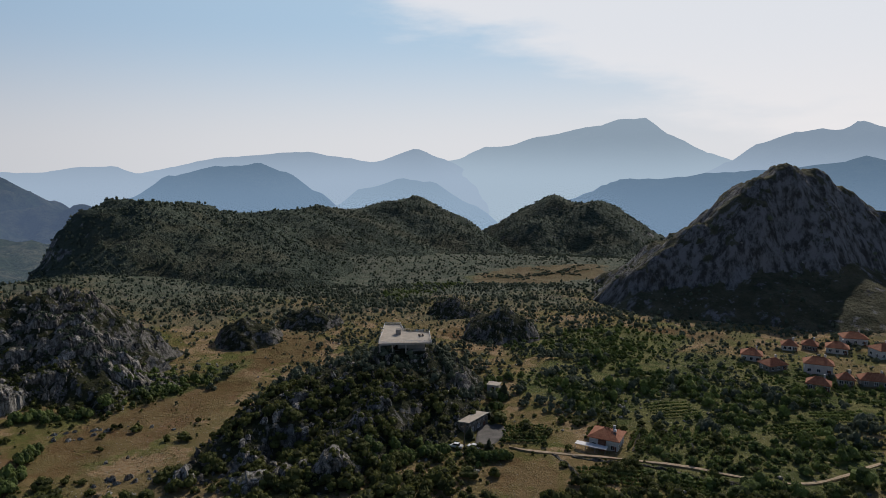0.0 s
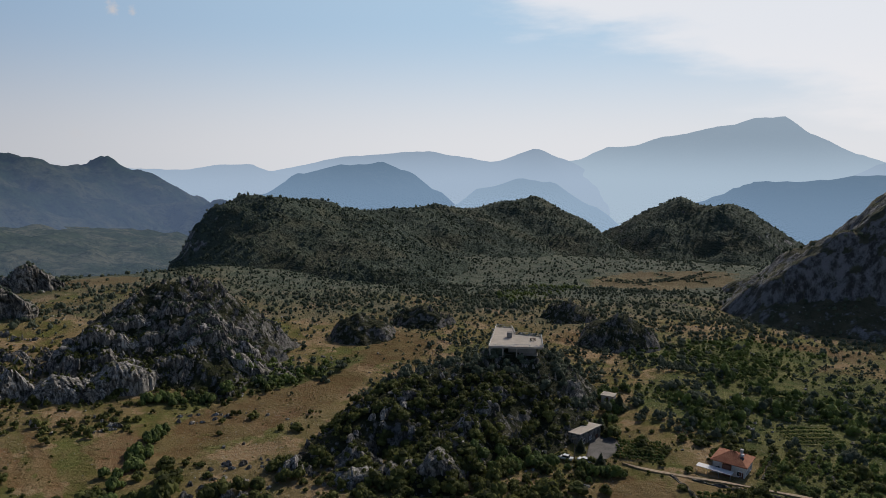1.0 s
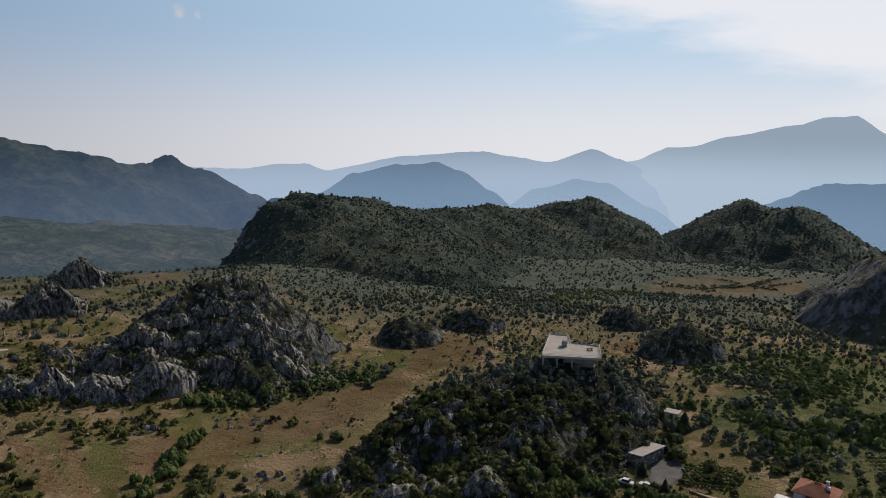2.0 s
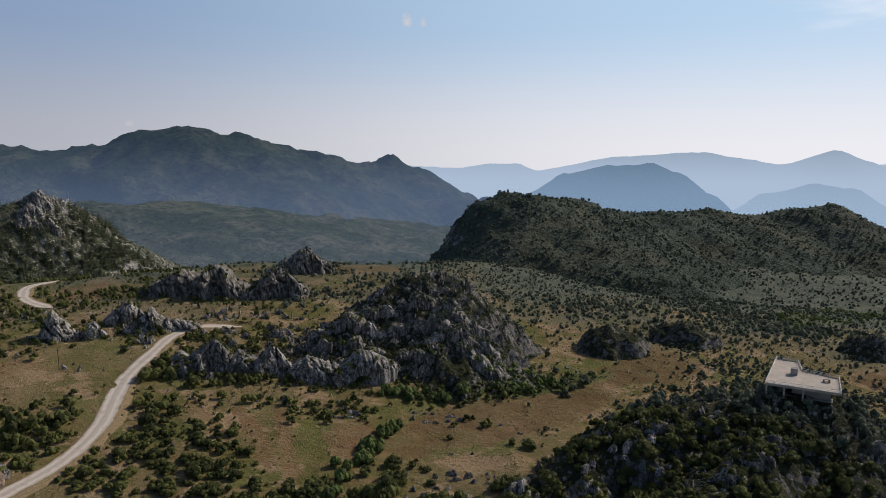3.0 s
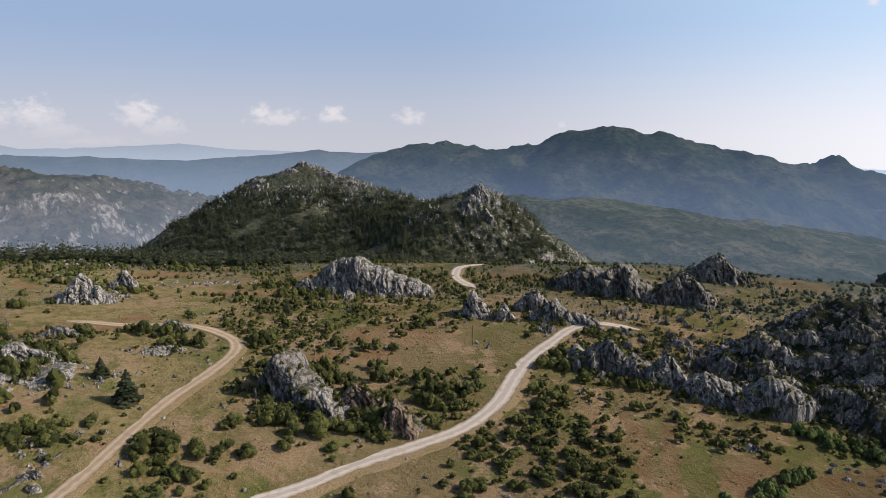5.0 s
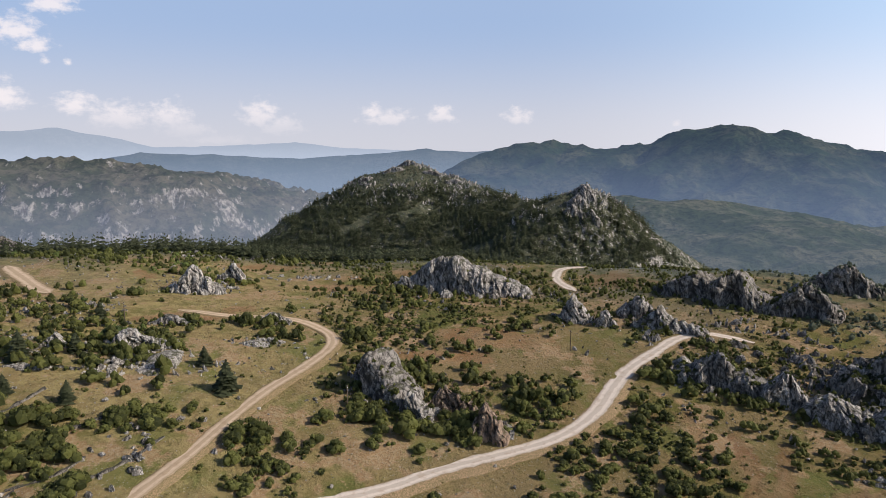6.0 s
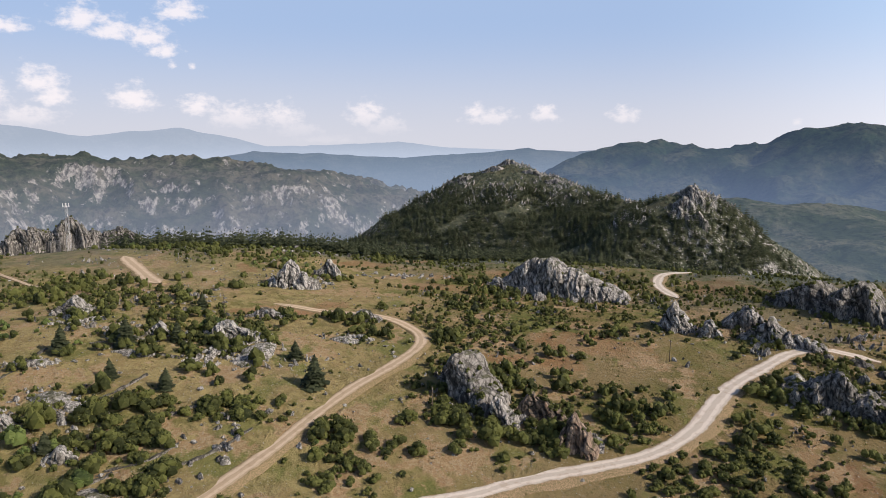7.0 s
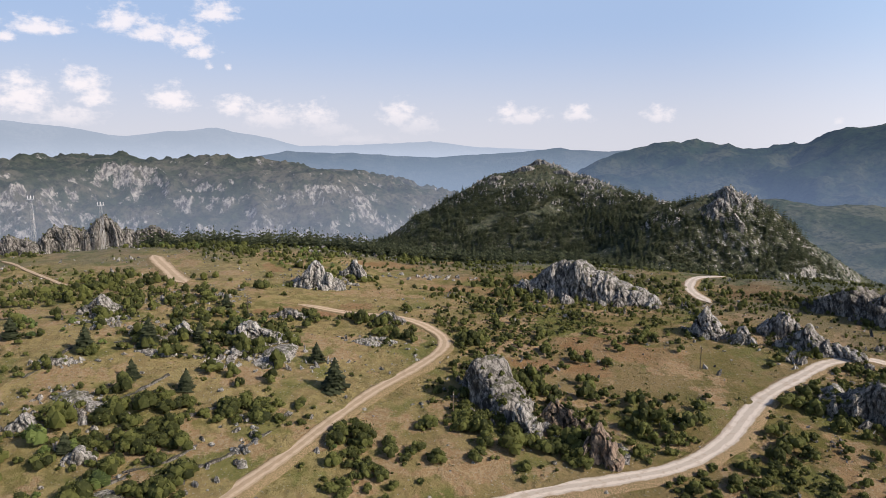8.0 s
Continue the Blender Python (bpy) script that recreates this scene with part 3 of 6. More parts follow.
# ---- mesh helpers ----
def mesh_of(name, verts, faces, mat, smooth=False):
    """A mesh from numpy arrays: verts (n, 3), faces (m, 3) or (m, 4), or a list of such arrays."""
    me = bpy.data.meshes.new(name)
    groups = faces if isinstance(faces, list) else [faces]
    groups = [np.asarray(g, dtype=np.int32) for g in groups if len(g)]
    verts = np.asarray(verts, dtype=np.float32)
    me.vertices.add(len(verts))
    me.vertices.foreach_set("co", verts.ravel())
    loops = np.concatenate([g.ravel() for g in groups])
    sizes = np.concatenate([np.full(len(g), g.shape[1], dtype=np.int32) for g in groups])
    starts = np.concatenate([[0], np.cumsum(sizes)[:-1]]).astype(np.int32)
    me.loops.add(len(loops))
    me.loops.foreach_set("vertex_index", loops)
    me.polygons.add(len(sizes))
    me.polygons.foreach_set("loop_start", starts)
    me.polygons.foreach_set("use_smooth", np.full(len(sizes), smooth))
    me.materials.append(mat)
    me.update(calc_edges=True)
    me.validate()
    return me


def grid_faces(rows, cols, wrap=False):
    i, j = np.meshgrid(np.arange(rows - 1), np.arange(cols if wrap else cols - 1), indexing="ij")
    a, b = i * cols + j, i * cols + (j + 1) % cols
    return np.stack([a, b, b + cols, a + cols], -1).reshape(-1, 4)


def part(name, bm, mat, parent, label=""):
    """One bmesh as one mesh object under a thing or part."""
    me = bpy.data.meshes.new(name)
    bm.to_mesh(me)
    bm.free()
    me.materials.append(mat)
    ob = new(name, me)
    ob.parent = parent
    return tagged(ob, label)


def box(bm, x0, x1, y0, y1, z0, z1, bevel=0.0):
    made = bmesh.ops.create_cube(bm, size=1.0, matrix=Matrix.Translation(((x0 + x1) / 2, (y0 + y1) / 2, (z0 + z1) / 2)) @ Matrix.Diagonal((x1 - x0, y1 - y0, z1 - z0, 1)))
    if bevel:
        edges = list({e for v in made["verts"] for e in v.link_edges})
        bmesh.ops.bevel(bm, geom=edges, offset=bevel, segments=1, affect="EDGES")
    return bm


def boxes(*sizes, bevel=0.0):
    bm = bmesh.new()
    for s in sizes:
        box(bm, *s, bevel=bevel)
    return bm


def rod(bm, a, b, r0, r1=None, sides=6):
    a, b = Vector(a), Vector(b)
    m = Matrix.Translation((a + b) / 2) @ (b - a).to_track_quat("Z", "Y").to_matrix().to_4x4()
    bmesh.ops.create_cone(bm, cap_ends=True, segments=sides, radius1=r0, radius2=r0 if r1 is None else r1, depth=(b - a).length, matrix=m)
    return bm


def empty(name, m, label, category, group=""):
    ob = new(name)
    ob.matrix_basis = m
    return tagged(ob, label, category, group)


# ---- ground and hills ----
SOIL_FIELDS = [  # x, y, half length, half width, degrees
    (-97, 205, 42, 13, 68),
    (-68, 279, 22, 12, 51),
    (21, 170, 10, 11, -14),
    (-236, 120, 22, 9, 64),
    (-223, 97, 17, 7, 76),
    (-346, 85, 16, 6, 74),
    (-304, 214, 22, 14, 70),
    (-277, 30, 7, 6, 89),
    (-339, -12, 4, 10, 120),
    (-394, 67, 14, 9, 132),
    (-120, 169, 8, 12, 28),
    (-89, 219, 44, 13, 70),
    (-73, 296, 14, 10, 45),
    (-318, 213, 17, 12, 50),
    (-240, 117, 18, 8, 57),
    (-244, 329, 26, 14, 67),
    (78, 532, 64, 40, 38),
    (6, 315, 12, 9, 54),
    (108, 307, 26, 14, -11),
    (-265, 13, 18, 6, 101),
    (-164, 151, 10, 2.2, -22),
    (-146, 140, 4, 2.2, -29),
    (-145, 154, 23, 2.6, -25),
    (-136, 157, 22, 2.6, -40),
    (-119, 163, 12, 4.0, -31),
    (-134, 146, 7, 2.0, -28),
    (-160, 150, 12, 2.5, -18),
    (-322, 78, 22, 7, 84),
    (-372, 40, 18, 8, 100),
    (-350, 118, 18, 7, 60),
]
MEADOWS = [(-168, 12, 22, 15, 60), (-186, 48, 20, 9, 40), (-160, 58, 16, 9, 80), (-205, 22, 12, 9, 40), (-362, -92, 46, 34, 74), (-345, 60, 30, 16, 100), (-300, -30, 16, 10, 60), (75, 214, 11, 7, 10), (108, 198, 15, 6, 12), (62, 243, 10, 6, -20), (128, 210, 16, 5, 5), (40, 262, 12, 6, 0), (84, 256, 12, 6, 15), (25, 172, 9, 9, 0)]
THICKETS = [(-6, 168, 17, 9, 8), (-2, 180, 14, 6, 5), (-196, 202, 42, 20, 32), (-196, 78, 26, 12, 34), (-240, 175, 24, 10, 40), (-262, 225, 40, 8, 24), (-285, 112, 40, 8, 14), (-150, 128, 12, 22, -35), (-134, 178, 16, 7, 35)]
LUSH = [
    (90, 234, 66, 45, -4),
    (68, 293, 41, 25, 13),
    (87, 179, 40, 25, 9),
    (-6, 484, 88, 25, 75),
    (-112, 240, 21, 8, 73),
    (-90, 249, 28, 6, 64),
]


def patches(x, y, rows):
    out = np.zeros(np.shape(x))
    for cx, cy, a, b, turn in rows:
        c, s = math.cos(radians(turn)), math.sin(radians(turn))
        u, v = ((x - cx) * c + (y - cy) * s) / a, (-(x - cx) * s + (y - cy) * c) / b
        r = np.sqrt(u * u + v * v) + 0.22 * fbm(x, y, 0.7 * b + 4, 3, int(abs(cx)) % 40)
        out = np.maximum(out, step(1.25, 0.75, r))
    return out


def add_masks(me, x, y):
    for name, rows in (("soil", SOIL_FIELDS), ("lush", LUSH)):
        me.attributes.new(name, "FLOAT", "POINT").data.foreach_set("value", patches(x, y, rows).astype(np.float32))


def build_ground():
    angle = np.radians(np.concatenate([np.arange(-44, 132, 0.4), np.arange(132, 316, 4.0)]))
    radius = np.concatenate([[4, 14, 30], np.geomspace(60, 4950, 240)])
    r, a = np.meshgrid(radius, angle, indexing="ij")
    x, y = -r * np.sin(a), r * np.cos(a)
    z = base_height(x, y)
    verts = np.stack([x, y, z], -1).reshape(-1, 3)
    centre = np.array([[0, 0, base_height(np.zeros(1), np.zeros(1))[0]]])
    n = len(angle)
    fan = np.stack([np.full(n, len(verts)), np.arange(n), (np.arange(n) + 1) % n], -1)
    me = mesh_of("ground", np.concatenate([verts, centre]), [grid_faces(len(radius), n, True)[:, ::-1], fan], GROUND, True)
    add_masks(me, np.append(verts[:, 0], 0), np.append(verts[:, 1], 0))
    me.flip_normals()
    tagged(new("ground", me), "dry grassy plateau with brown soil and scattered stones", "ground", kind="structure")


def build_hill(name, mat, label, cells=(240, 90), reach=None, kind="structure", height_of=None, knots=None, sink=None):
    """A hill as one sheet that follows its crest and dips under the ground at its rim."""
    knots = knots or HILLS[name][0]
    fn = height_of or (lambda x, y: hill_height(x, y, name))
    pts = np.array(knots, float)[:, :2]
    way = (pts[-1] - pts[0]) / np.linalg.norm(pts[-1] - pts[0])
    side = np.array([-way[1], way[0]])
    along, across = (pts - pts[0]) @ way, (pts - pts[0]) @ side
    u = np.linspace(along.min() - reach, along.max() + reach, cells[0])
    v = np.linspace(-1, 1, cells[1])
    v = np.sign(v) * np.abs(v) ** 1.25 * reach
    mid = np.interp(u, np.sort(along), across[np.argsort(along)])
    uu, vv = np.meshgrid(u, v, indexing="ij")
    vv = vv + mid[:, None]
    x, y = pts[0][0] + uu * way[0] + vv * side[0], pts[0][1] + uu * way[1] + vv * side[1]
    z = fn(x, y)
    floor = base_height(x, y)
    z = np.maximum(z, floor - (sink or 6))
    me = mesh_of(name, np.stack([x, y, z], -1).reshape(-1, 3), grid_faces(*cells), mat, True)
    add_masks(me, x.ravel(), y.ravel())
    me.flip_normals()
    return tagged(new(name, me), label, "hill", kind=kind)


build_ground()
build_hill("wooded_ridge", SCRUB, "dark wooded ridge with a rocky western brow", (240, 110), 260)
build_hill("twin_hill", SCRUB, "twin-topped wooded hill at the valley head", (150, 90), 180)
build_hill("cone_hill", CLIFF, "steep grey cone-shaped rock hill in shade", (290, 170), 150)
build_hill("bare_hill", SCRUB_BARE, "round hill with grey rocks over dark pine woods", (240, 110), 420)
build_hill("grey_knoll", STONE_DARK, "grey limestone knoll at the canyon rim", (200, 110), 70)
for knoll, knoll_label in (("slab_mound", "craggy limestone mound with slanted slabs and shrubs"), ("field_knoll", "dark rock knoll at the field's end"), ("low_knoll", "low dark rock knoll with shrubs"),
                           ("bushy_knoll", "dark shrub-grown knoll in the valley"), ("far_knoll", "dark rock knoll grown over with bushes")):
    build_hill(knoll, KARST_SLOPE, knoll_label, (200, 150) if knoll == "slab_mound" else (90, 70), 78 if knoll == "slab_mound" else 32)
build_hill("castle_crag", KARST_SLOPE, "dark rocky crag with shrubs below the terrace", (230, 190), 72, height_of=castle_crag,
           knots=[(2, 236, 0), (-66, 172, 0)])
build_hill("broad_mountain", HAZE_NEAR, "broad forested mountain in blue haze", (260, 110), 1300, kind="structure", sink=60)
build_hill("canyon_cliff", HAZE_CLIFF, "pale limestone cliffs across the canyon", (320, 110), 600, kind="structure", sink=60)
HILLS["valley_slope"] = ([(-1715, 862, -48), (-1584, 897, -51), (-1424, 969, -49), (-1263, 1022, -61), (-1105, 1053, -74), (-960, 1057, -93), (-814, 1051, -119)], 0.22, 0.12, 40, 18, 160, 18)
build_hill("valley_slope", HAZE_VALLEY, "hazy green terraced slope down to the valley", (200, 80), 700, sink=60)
FAR = {
    # crest knots, slope, roughness, spur size, material
    "dark_dome": ([(-1300, 2580, -190), (-1220, 2631, -115), (-1094, 2740, -33), (-947, 2847, 2), (-773, 2899, 13), (-661, 2926, -29), (-547, 2950, -110), (-430, 2916, -190)], 0.42, 22, 330, HAZE_MID),
    "low_hump": ([(-440, 2460, -170), (-398, 2468, -131), (-296, 2482, -64), (-153, 2495, -29), (-40, 2500, -44), (116, 2497, -132), (180, 2490, -190)], 0.42, 18, 280, HAZE_SOFT),
    "hazy_ridge": ([(-2700, 2900, -90), (-2227, 3202, -31), (-1999, 3349, -44), (-1805, 3457, -17), (-1690, 3515, -19), (-1548, 3580, -74), (-1350, 3650, -130)], 0.35, 22, 350, HAZE_EAST),
    "long_range": ([(-2500, 3700, -60), (-1801, 4015, -78), (-1324, 4196, 14), (-848, 4318, 44), (-658, 4350, 9), (-447, 4377, -23), (-167, 4397, 59), (2, 4400, -9), (197, 4295, -104), (420, 4260, -150)], 0.35, 26, 400, HAZE_EAST),
    "high_peak": ([(-300, 4780, -110), (61, 4750, -29), (294, 4741, 64), (448, 4729, 76), (637, 4707, 134), (1041, 4634, 208), (1182, 4601, 252), (1321, 4563, 255),
                   (1495, 4509, 138), (1709, 4378, 20), (1826, 4222, -35), (2000, 4150, -80)], 0.4, 30, 420, HAZE_PEAK),
    "east_range": ([(1500, 4020, -90), (1651, 3970, -21), (1781, 3914, 83), (1956, 3829, 152), (2076, 3766, 172), (2158, 3719, 160), (2221, 3682, 207), (2342, 3607, 167),
                    (2578, 3441, 109), (3100, 3000, 60)], 0.4, 30, 400, HAZE_EAST),
    "east_ridge": ([(330, 2040, -160), (420, 2058, -86), (558, 2076, -10), (636, 2106, -11), (807, 2100, 2), (957, 2091, 14), (1142, 1996, 37), (1201, 1962, 60), (1325, 1880, 28),
                    (1600, 1700, 20)], 0.4, 22, 300, HAZE_MID),
    "canyon_range": ([(-2600, -2300, 0), (-2885, -1963, 5), (-3421, -775, -2), (-3478, -484, 46), (-3511, -180, 34), (-3514, 219, 13), (-3488, 504, 31), (-3421, 865, 59),
                      (-3371, 1052, 43), (-3245, 1401, 61), (-3100, 1800, 0)], 0.35, 26, 380, HAZE_WEST),
    "far_massif": ([(-3745, -2819, 136), (-4145, -2204, 211), (-4272, -1955, 185), (-4413, -1622, 127), (-4499, -1375, 156), (-4574, -1114, 179), (-4620, -910, 136),
                    (-4680, -555, 62), (-4715, -143, 73), (-4713, 278, 92), (-4673, 699, 47), (-4500, 1500, 20)], 0.35, 26, 420, HAZE_FAR),
}
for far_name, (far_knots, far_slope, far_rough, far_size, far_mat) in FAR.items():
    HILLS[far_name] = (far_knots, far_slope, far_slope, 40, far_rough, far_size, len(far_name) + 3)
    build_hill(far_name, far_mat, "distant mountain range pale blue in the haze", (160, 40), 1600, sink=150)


# ---- roads ----
def smooth_line(points, spacing):
    """A rounded line through a few plan points."""
    p = np.array(points, float)
    q = np.concatenate([[2 * p[0] - p[1]], p, [2 * p[-1] - p[-2]]])
    out = []
    for k in range(1, len(q) - 2):
        n = max(2, int(np.linalg.norm(q[k + 1] - q[k]) / spacing))
        for s in np.arange(n) / n:
            out.append(0.5 * (2 * q[k] + (q[k + 1] - q[k - 1]) * s + (2 * q[k - 1] - 5 * q[k] + 4 * q[k + 1] - q[k + 2]) * s * s
                              + (3 * q[k] - q[k - 1] - 3 * q[k + 1] + q[k + 2]) * s ** 3))
    return np.array(out + [p[-1]])


ROADS = {
    "gravel_road": ([(-150, 40), (-153, 58), (-156, 68), (-160, 78), (-163, 95), (-167, 112), (-177, 128), (-190, 141), (-201, 153), (-213, 171), (-221, 184), (-224, 197), (-219, 204), (-212, 210)], 2.6, GRAVEL),
    "gravel_road_far": ([(-296, 180), (-306, 180), (-318, 181), (-331, 186), (-345, 196), (-352, 214)], 2.5, GRAVEL),
    "dirt_road": ([(-120, -14), (-138, -3), (-155, 9), (-173, 21), (-201, 37), (-221, 52), (-234, 60), (-244, 61), (-254, 57), (-261, 51), (-265, 43), (-266, 28), (-271, 15), (-274, 8)], 2.1, DIRT),
    "dirt_road_rim": ([(-303, -42), (-312, -48), (-329, -57), (-345, -66), (-362, -75)], 3.5, DIRT),
    "footpath": ([(-362, -148), (-353, -138), (-334, -122), (-305, -95), (-296, -84)], 0.9, DIRT),
    "village_lane": ([(19, 187.5), (26, 184), (36, 181), (52, 177), (66, 173), (80, 166), (92, 163), (106, 168), (122, 176), (150, 184)], 0.55, DIRT),
}
ROAD_LINES = {}


def build_road(name, points, half, mat, label):
    line = smooth_line(points, 1.5)
    ROAD_LINES[name] = (line, half)
    way = np.gradient(line, axis=0)
    way /= np.linalg.norm(way, axis=1)[:, None]
    side = np.stack([-way[:, 1], way[:, 0]], -1)
    z = height(line[:, 0], line[:, 1])
    z = np.convolve(np.pad(z, 7, mode="edge"), np.ones(15) / 15, "valid")
    s = np.arange(len(line)) * 1.5
    wide = half * (1 + 0.10 * vnoise(s / 9, s * 0, 61)) * (0.25 + 0.75 * step(0, 7, s[-1] - s)) * (0.25 + 0.75 * step(0, 6, s))
    rows = []
    shape = (-2.2, -1.35, -1.0, -0.75, -0.5, -0.25, 0, 0.25, 0.5, 0.75, 1.0, 1.35, 2.2)
    lift = (-1.2, 0.1, 0.33, 0.33, 0.29, 0.33, 0.37, 0.33, 0.29, 0.33, 0.33, 0.1, -1.2)
    for k, (f, dz) in enumerate(zip(shape, lift)):
        off = f * wide + 0.22 * vnoise(s / 4, s * 0 + k, 70 + k) * (abs(f) > 0.8)
        rows.append(np.stack([line[:, 0] + side[:, 0] * off, line[:, 1] + side[:, 1] * off, z + dz], -1))
    verts = np.stack(rows, 1).reshape(-1, 3)
    me = mesh_of(name, verts, grid_faces(len(line), len(rows)), mat, True)
    me.attributes.new("across", "FLOAT", "POINT").data.foreach_set("value", np.tile(np.array(shape, dtype=np.float32), len(line)))
    me.flip_normals()
    tagged(new(name, me), label, "road", kind="structure")


build_road("gravel_road", *ROADS["gravel_road"], "winding pale gravel road with worn wheel tracks")
build_road("gravel_road_far", *ROADS["gravel_road_far"], "pale gravel road behind the grey outcrops")
build_road("dirt_road", *ROADS["dirt_road"], "tan dirt track across the grassy slope")
build_road("dirt_road_rim", *ROADS["dirt_road_rim"], "wide bare tan dirt track near the plateau rim")
build_road("footpath", *ROADS["footpath"], "narrow pale footpath across the rim meadow")
build_road("village_lane", *ROADS["village_lane"], "narrow pale lane along the gardens")


def road_gap(x, y):
    """Distance to the edge of the nearest road."""
    best = np.full(np.shape(x), 1e9)
    for line, half in ROAD_LINES.values():
        for px, py in line[::2]:
            best = np.minimum(best, np.hypot(x - px, y - py) - half)
    return best


# ---- limestone outcrops ----
def split_cells(x, y, seed):
    """Scattered cells in the plan: a random number for each, its centre, and how near its joint is."""
    bx, by = np.floor(x).astype(int), np.floor(y).astype(int)
    best, second = np.full(np.shape(x), 9.0), np.full(np.shape(x), 9.0)
    cx, cy, val = np.zeros(np.shape(x)), np.zeros(np.shape(x)), np.zeros(np.shape(x))
    for i in (-1, 0, 1):
        for j in (-1, 0, 1):
            h = PERM[(bx + i + PERM[(by + j + seed * 31) & 511]) & 511]
            qx, qy = bx + i + h % 17 / 17.0, by + j + h % 13 / 13.0
            d = np.hypot(x - qx, y - qy)
            first = d < best
            second = np.where(first, best, np.minimum(second, d))
            best, val = np.where(first, d, best), np.where(first, h / 511.0, val)
            cx, cy = np.where(first, qx, cx), np.where(first, qy, cy)
    return val, cx, cy, second - best


def massif_mesh(name, length, width, tall, seed, mat, lean=0.75, jag=1.0, peak=0.0, lift=None):
    """A limestone massif with its long side towards -y: a steep fluted front cut by joints, a ragged broken top and a gentler back. lift(x, y): the ground under it."""
    across, around = int(np.clip(length / 0.42, 26, 150)), int(np.clip((1.6 * tall + width) / 0.45, 20, 62))
    s = np.linspace(-1, 1, across)
    s = 0.6 * s + 0.4 * np.sin(s * np.pi / 2)
    phi = np.linspace(0, np.pi, around)
    s, phi = np.meshgrid(s, phi, indexing="ij")
    x = s * length / 2
    none = np.zeros(np.shape(x))
    k = seed % 40
    ends = (1 - np.abs(s) ** (3.0 + 3 * lean)) ** 0.6
    block = split_cells(x / (0.12 * length + 1.6) + 0.37 * seed, none + 0.5 + seed, seed)[0]
    top = tall * ends * (0.45 + 0.55 * np.exp(-((s - peak) / 0.5) ** 2)) * (1 - 0.20 * jag * block) * (1 + 0.16 * jag * fbm(x + 17 * seed, none, 0.14 * length + 2, 3, k))
    front = 0.5 * width * ends * (1 + 0.45 * fbm(x - 5 * seed, none, 7.0, 2, k + 1))
    back = 0.6 * width * ends * (1 + 0.35 * fbm(x + 9 * seed, none + 3, 9.0, 2, k + 2))
    c, up = np.cos(phi), np.sin(phi)
    square = 0.30 + 0.62 * (1 - min(lean, 1.0))
    y = np.where(c > 0, -front * np.abs(c) ** square, back * np.abs(c) ** 0.95)
    z = top * np.where(c > 0, np.abs(up) ** (0.55 + 0.3 * (1 - min(lean, 1.0))), np.abs(up) ** 0.9)
    tilt = 0.30 + 0.22 * math.sin(seed * 2.3)
    u = x + tilt * z + 0.5 * fbm(x, z, 5.0, 2, k + 3)
    v = z + 0.35 * np.abs(y)
    val, cu, cv, joint = split_cells(u / (0.08 * tall + 1.5) + seed, (v + 0.25 * u) / (0.22 * tall + 2.4), seed + 3)
    val2, cu2, cv2, joint2 = split_cells(u / 0.95 + seed, (v - 0.2 * u) / 1.7, seed + 8)
    size = min(1.0, 0.35 + tall / 16)
    out = size * (1.1 * (val - 0.5) + 0.5 * (val2 - 0.5) - 1.5 * np.exp(-joint / 0.10) - 0.4 * np.exp(-joint2 / 0.14))
    flutes = ridged(u + seed, 0.10 * v, 2.6, 2, k + 5) + 0.55 * ridged(u * 1.1 - seed, 0.12 * v, 1.15, 2, k + 9)
    gully = np.exp(-(vnoise(u / 5.5 + 0.7 * seed, 0.05 * v, k + 11) / 0.16) ** 2)
    out = out + size * (0.75 * flutes - 1.5 * gully) + 0.12 * width * fbm(x + 3 * seed, v, 8.0, 2, k + 6)
    out = out * ends * step(0.0, 0.10, up)
    y = y - out * np.sign(c) * np.abs(c) ** 0.6
    z = z + out * up * 0.4
    x = x + 0.35 * size * vnoise(u / 1.3, v / 1.3, k + 7)
    foot = np.minimum(np.arange(around), np.arange(around)[::-1])[None, :] == 0
    z = np.where(foot, -3.0 - 0.2 * tall - 0.5 * width, z - 0.3)
    if lift is not None:
        z = z + lift(x[:, :1] * 0 + s[:, :1] * length / 2, none[:, :1])
    return mesh_of(name, np.stack([x, y, z], -1).reshape(-1, 3), grid_faces(across, around)[:, ::-1], mat)


def rock_mesh(name, seed, mat, points=15):
    """A single angular boulder about 1 m across."""
    rnd = np.random.RandomState(seed)
    bm = bmesh.new()
    for v in rnd.normal(size=(points, 3)):
        v = v / np.linalg.norm(v) * rnd.uniform(0.36, 0.55)
        bm.verts.new((v[0], v[1] * 0.8, v[2] * 0.8 + 0.18))
    hull = bmesh.ops.convex_hull(bm, input=bm.verts)
    bmesh.ops.delete(bm, geom=[v for v in bm.verts if not v.link_faces], context="VERTS")
    me = bpy.data.meshes.new(name)
    bm.to_mesh(me)
    bm.free()
    me.materials.append(mat)
    return me


BOULDERS = [rock_mesh("boulder", k, STONE) for k in range(5)]
OUTCROPS, PERCHES = [], []


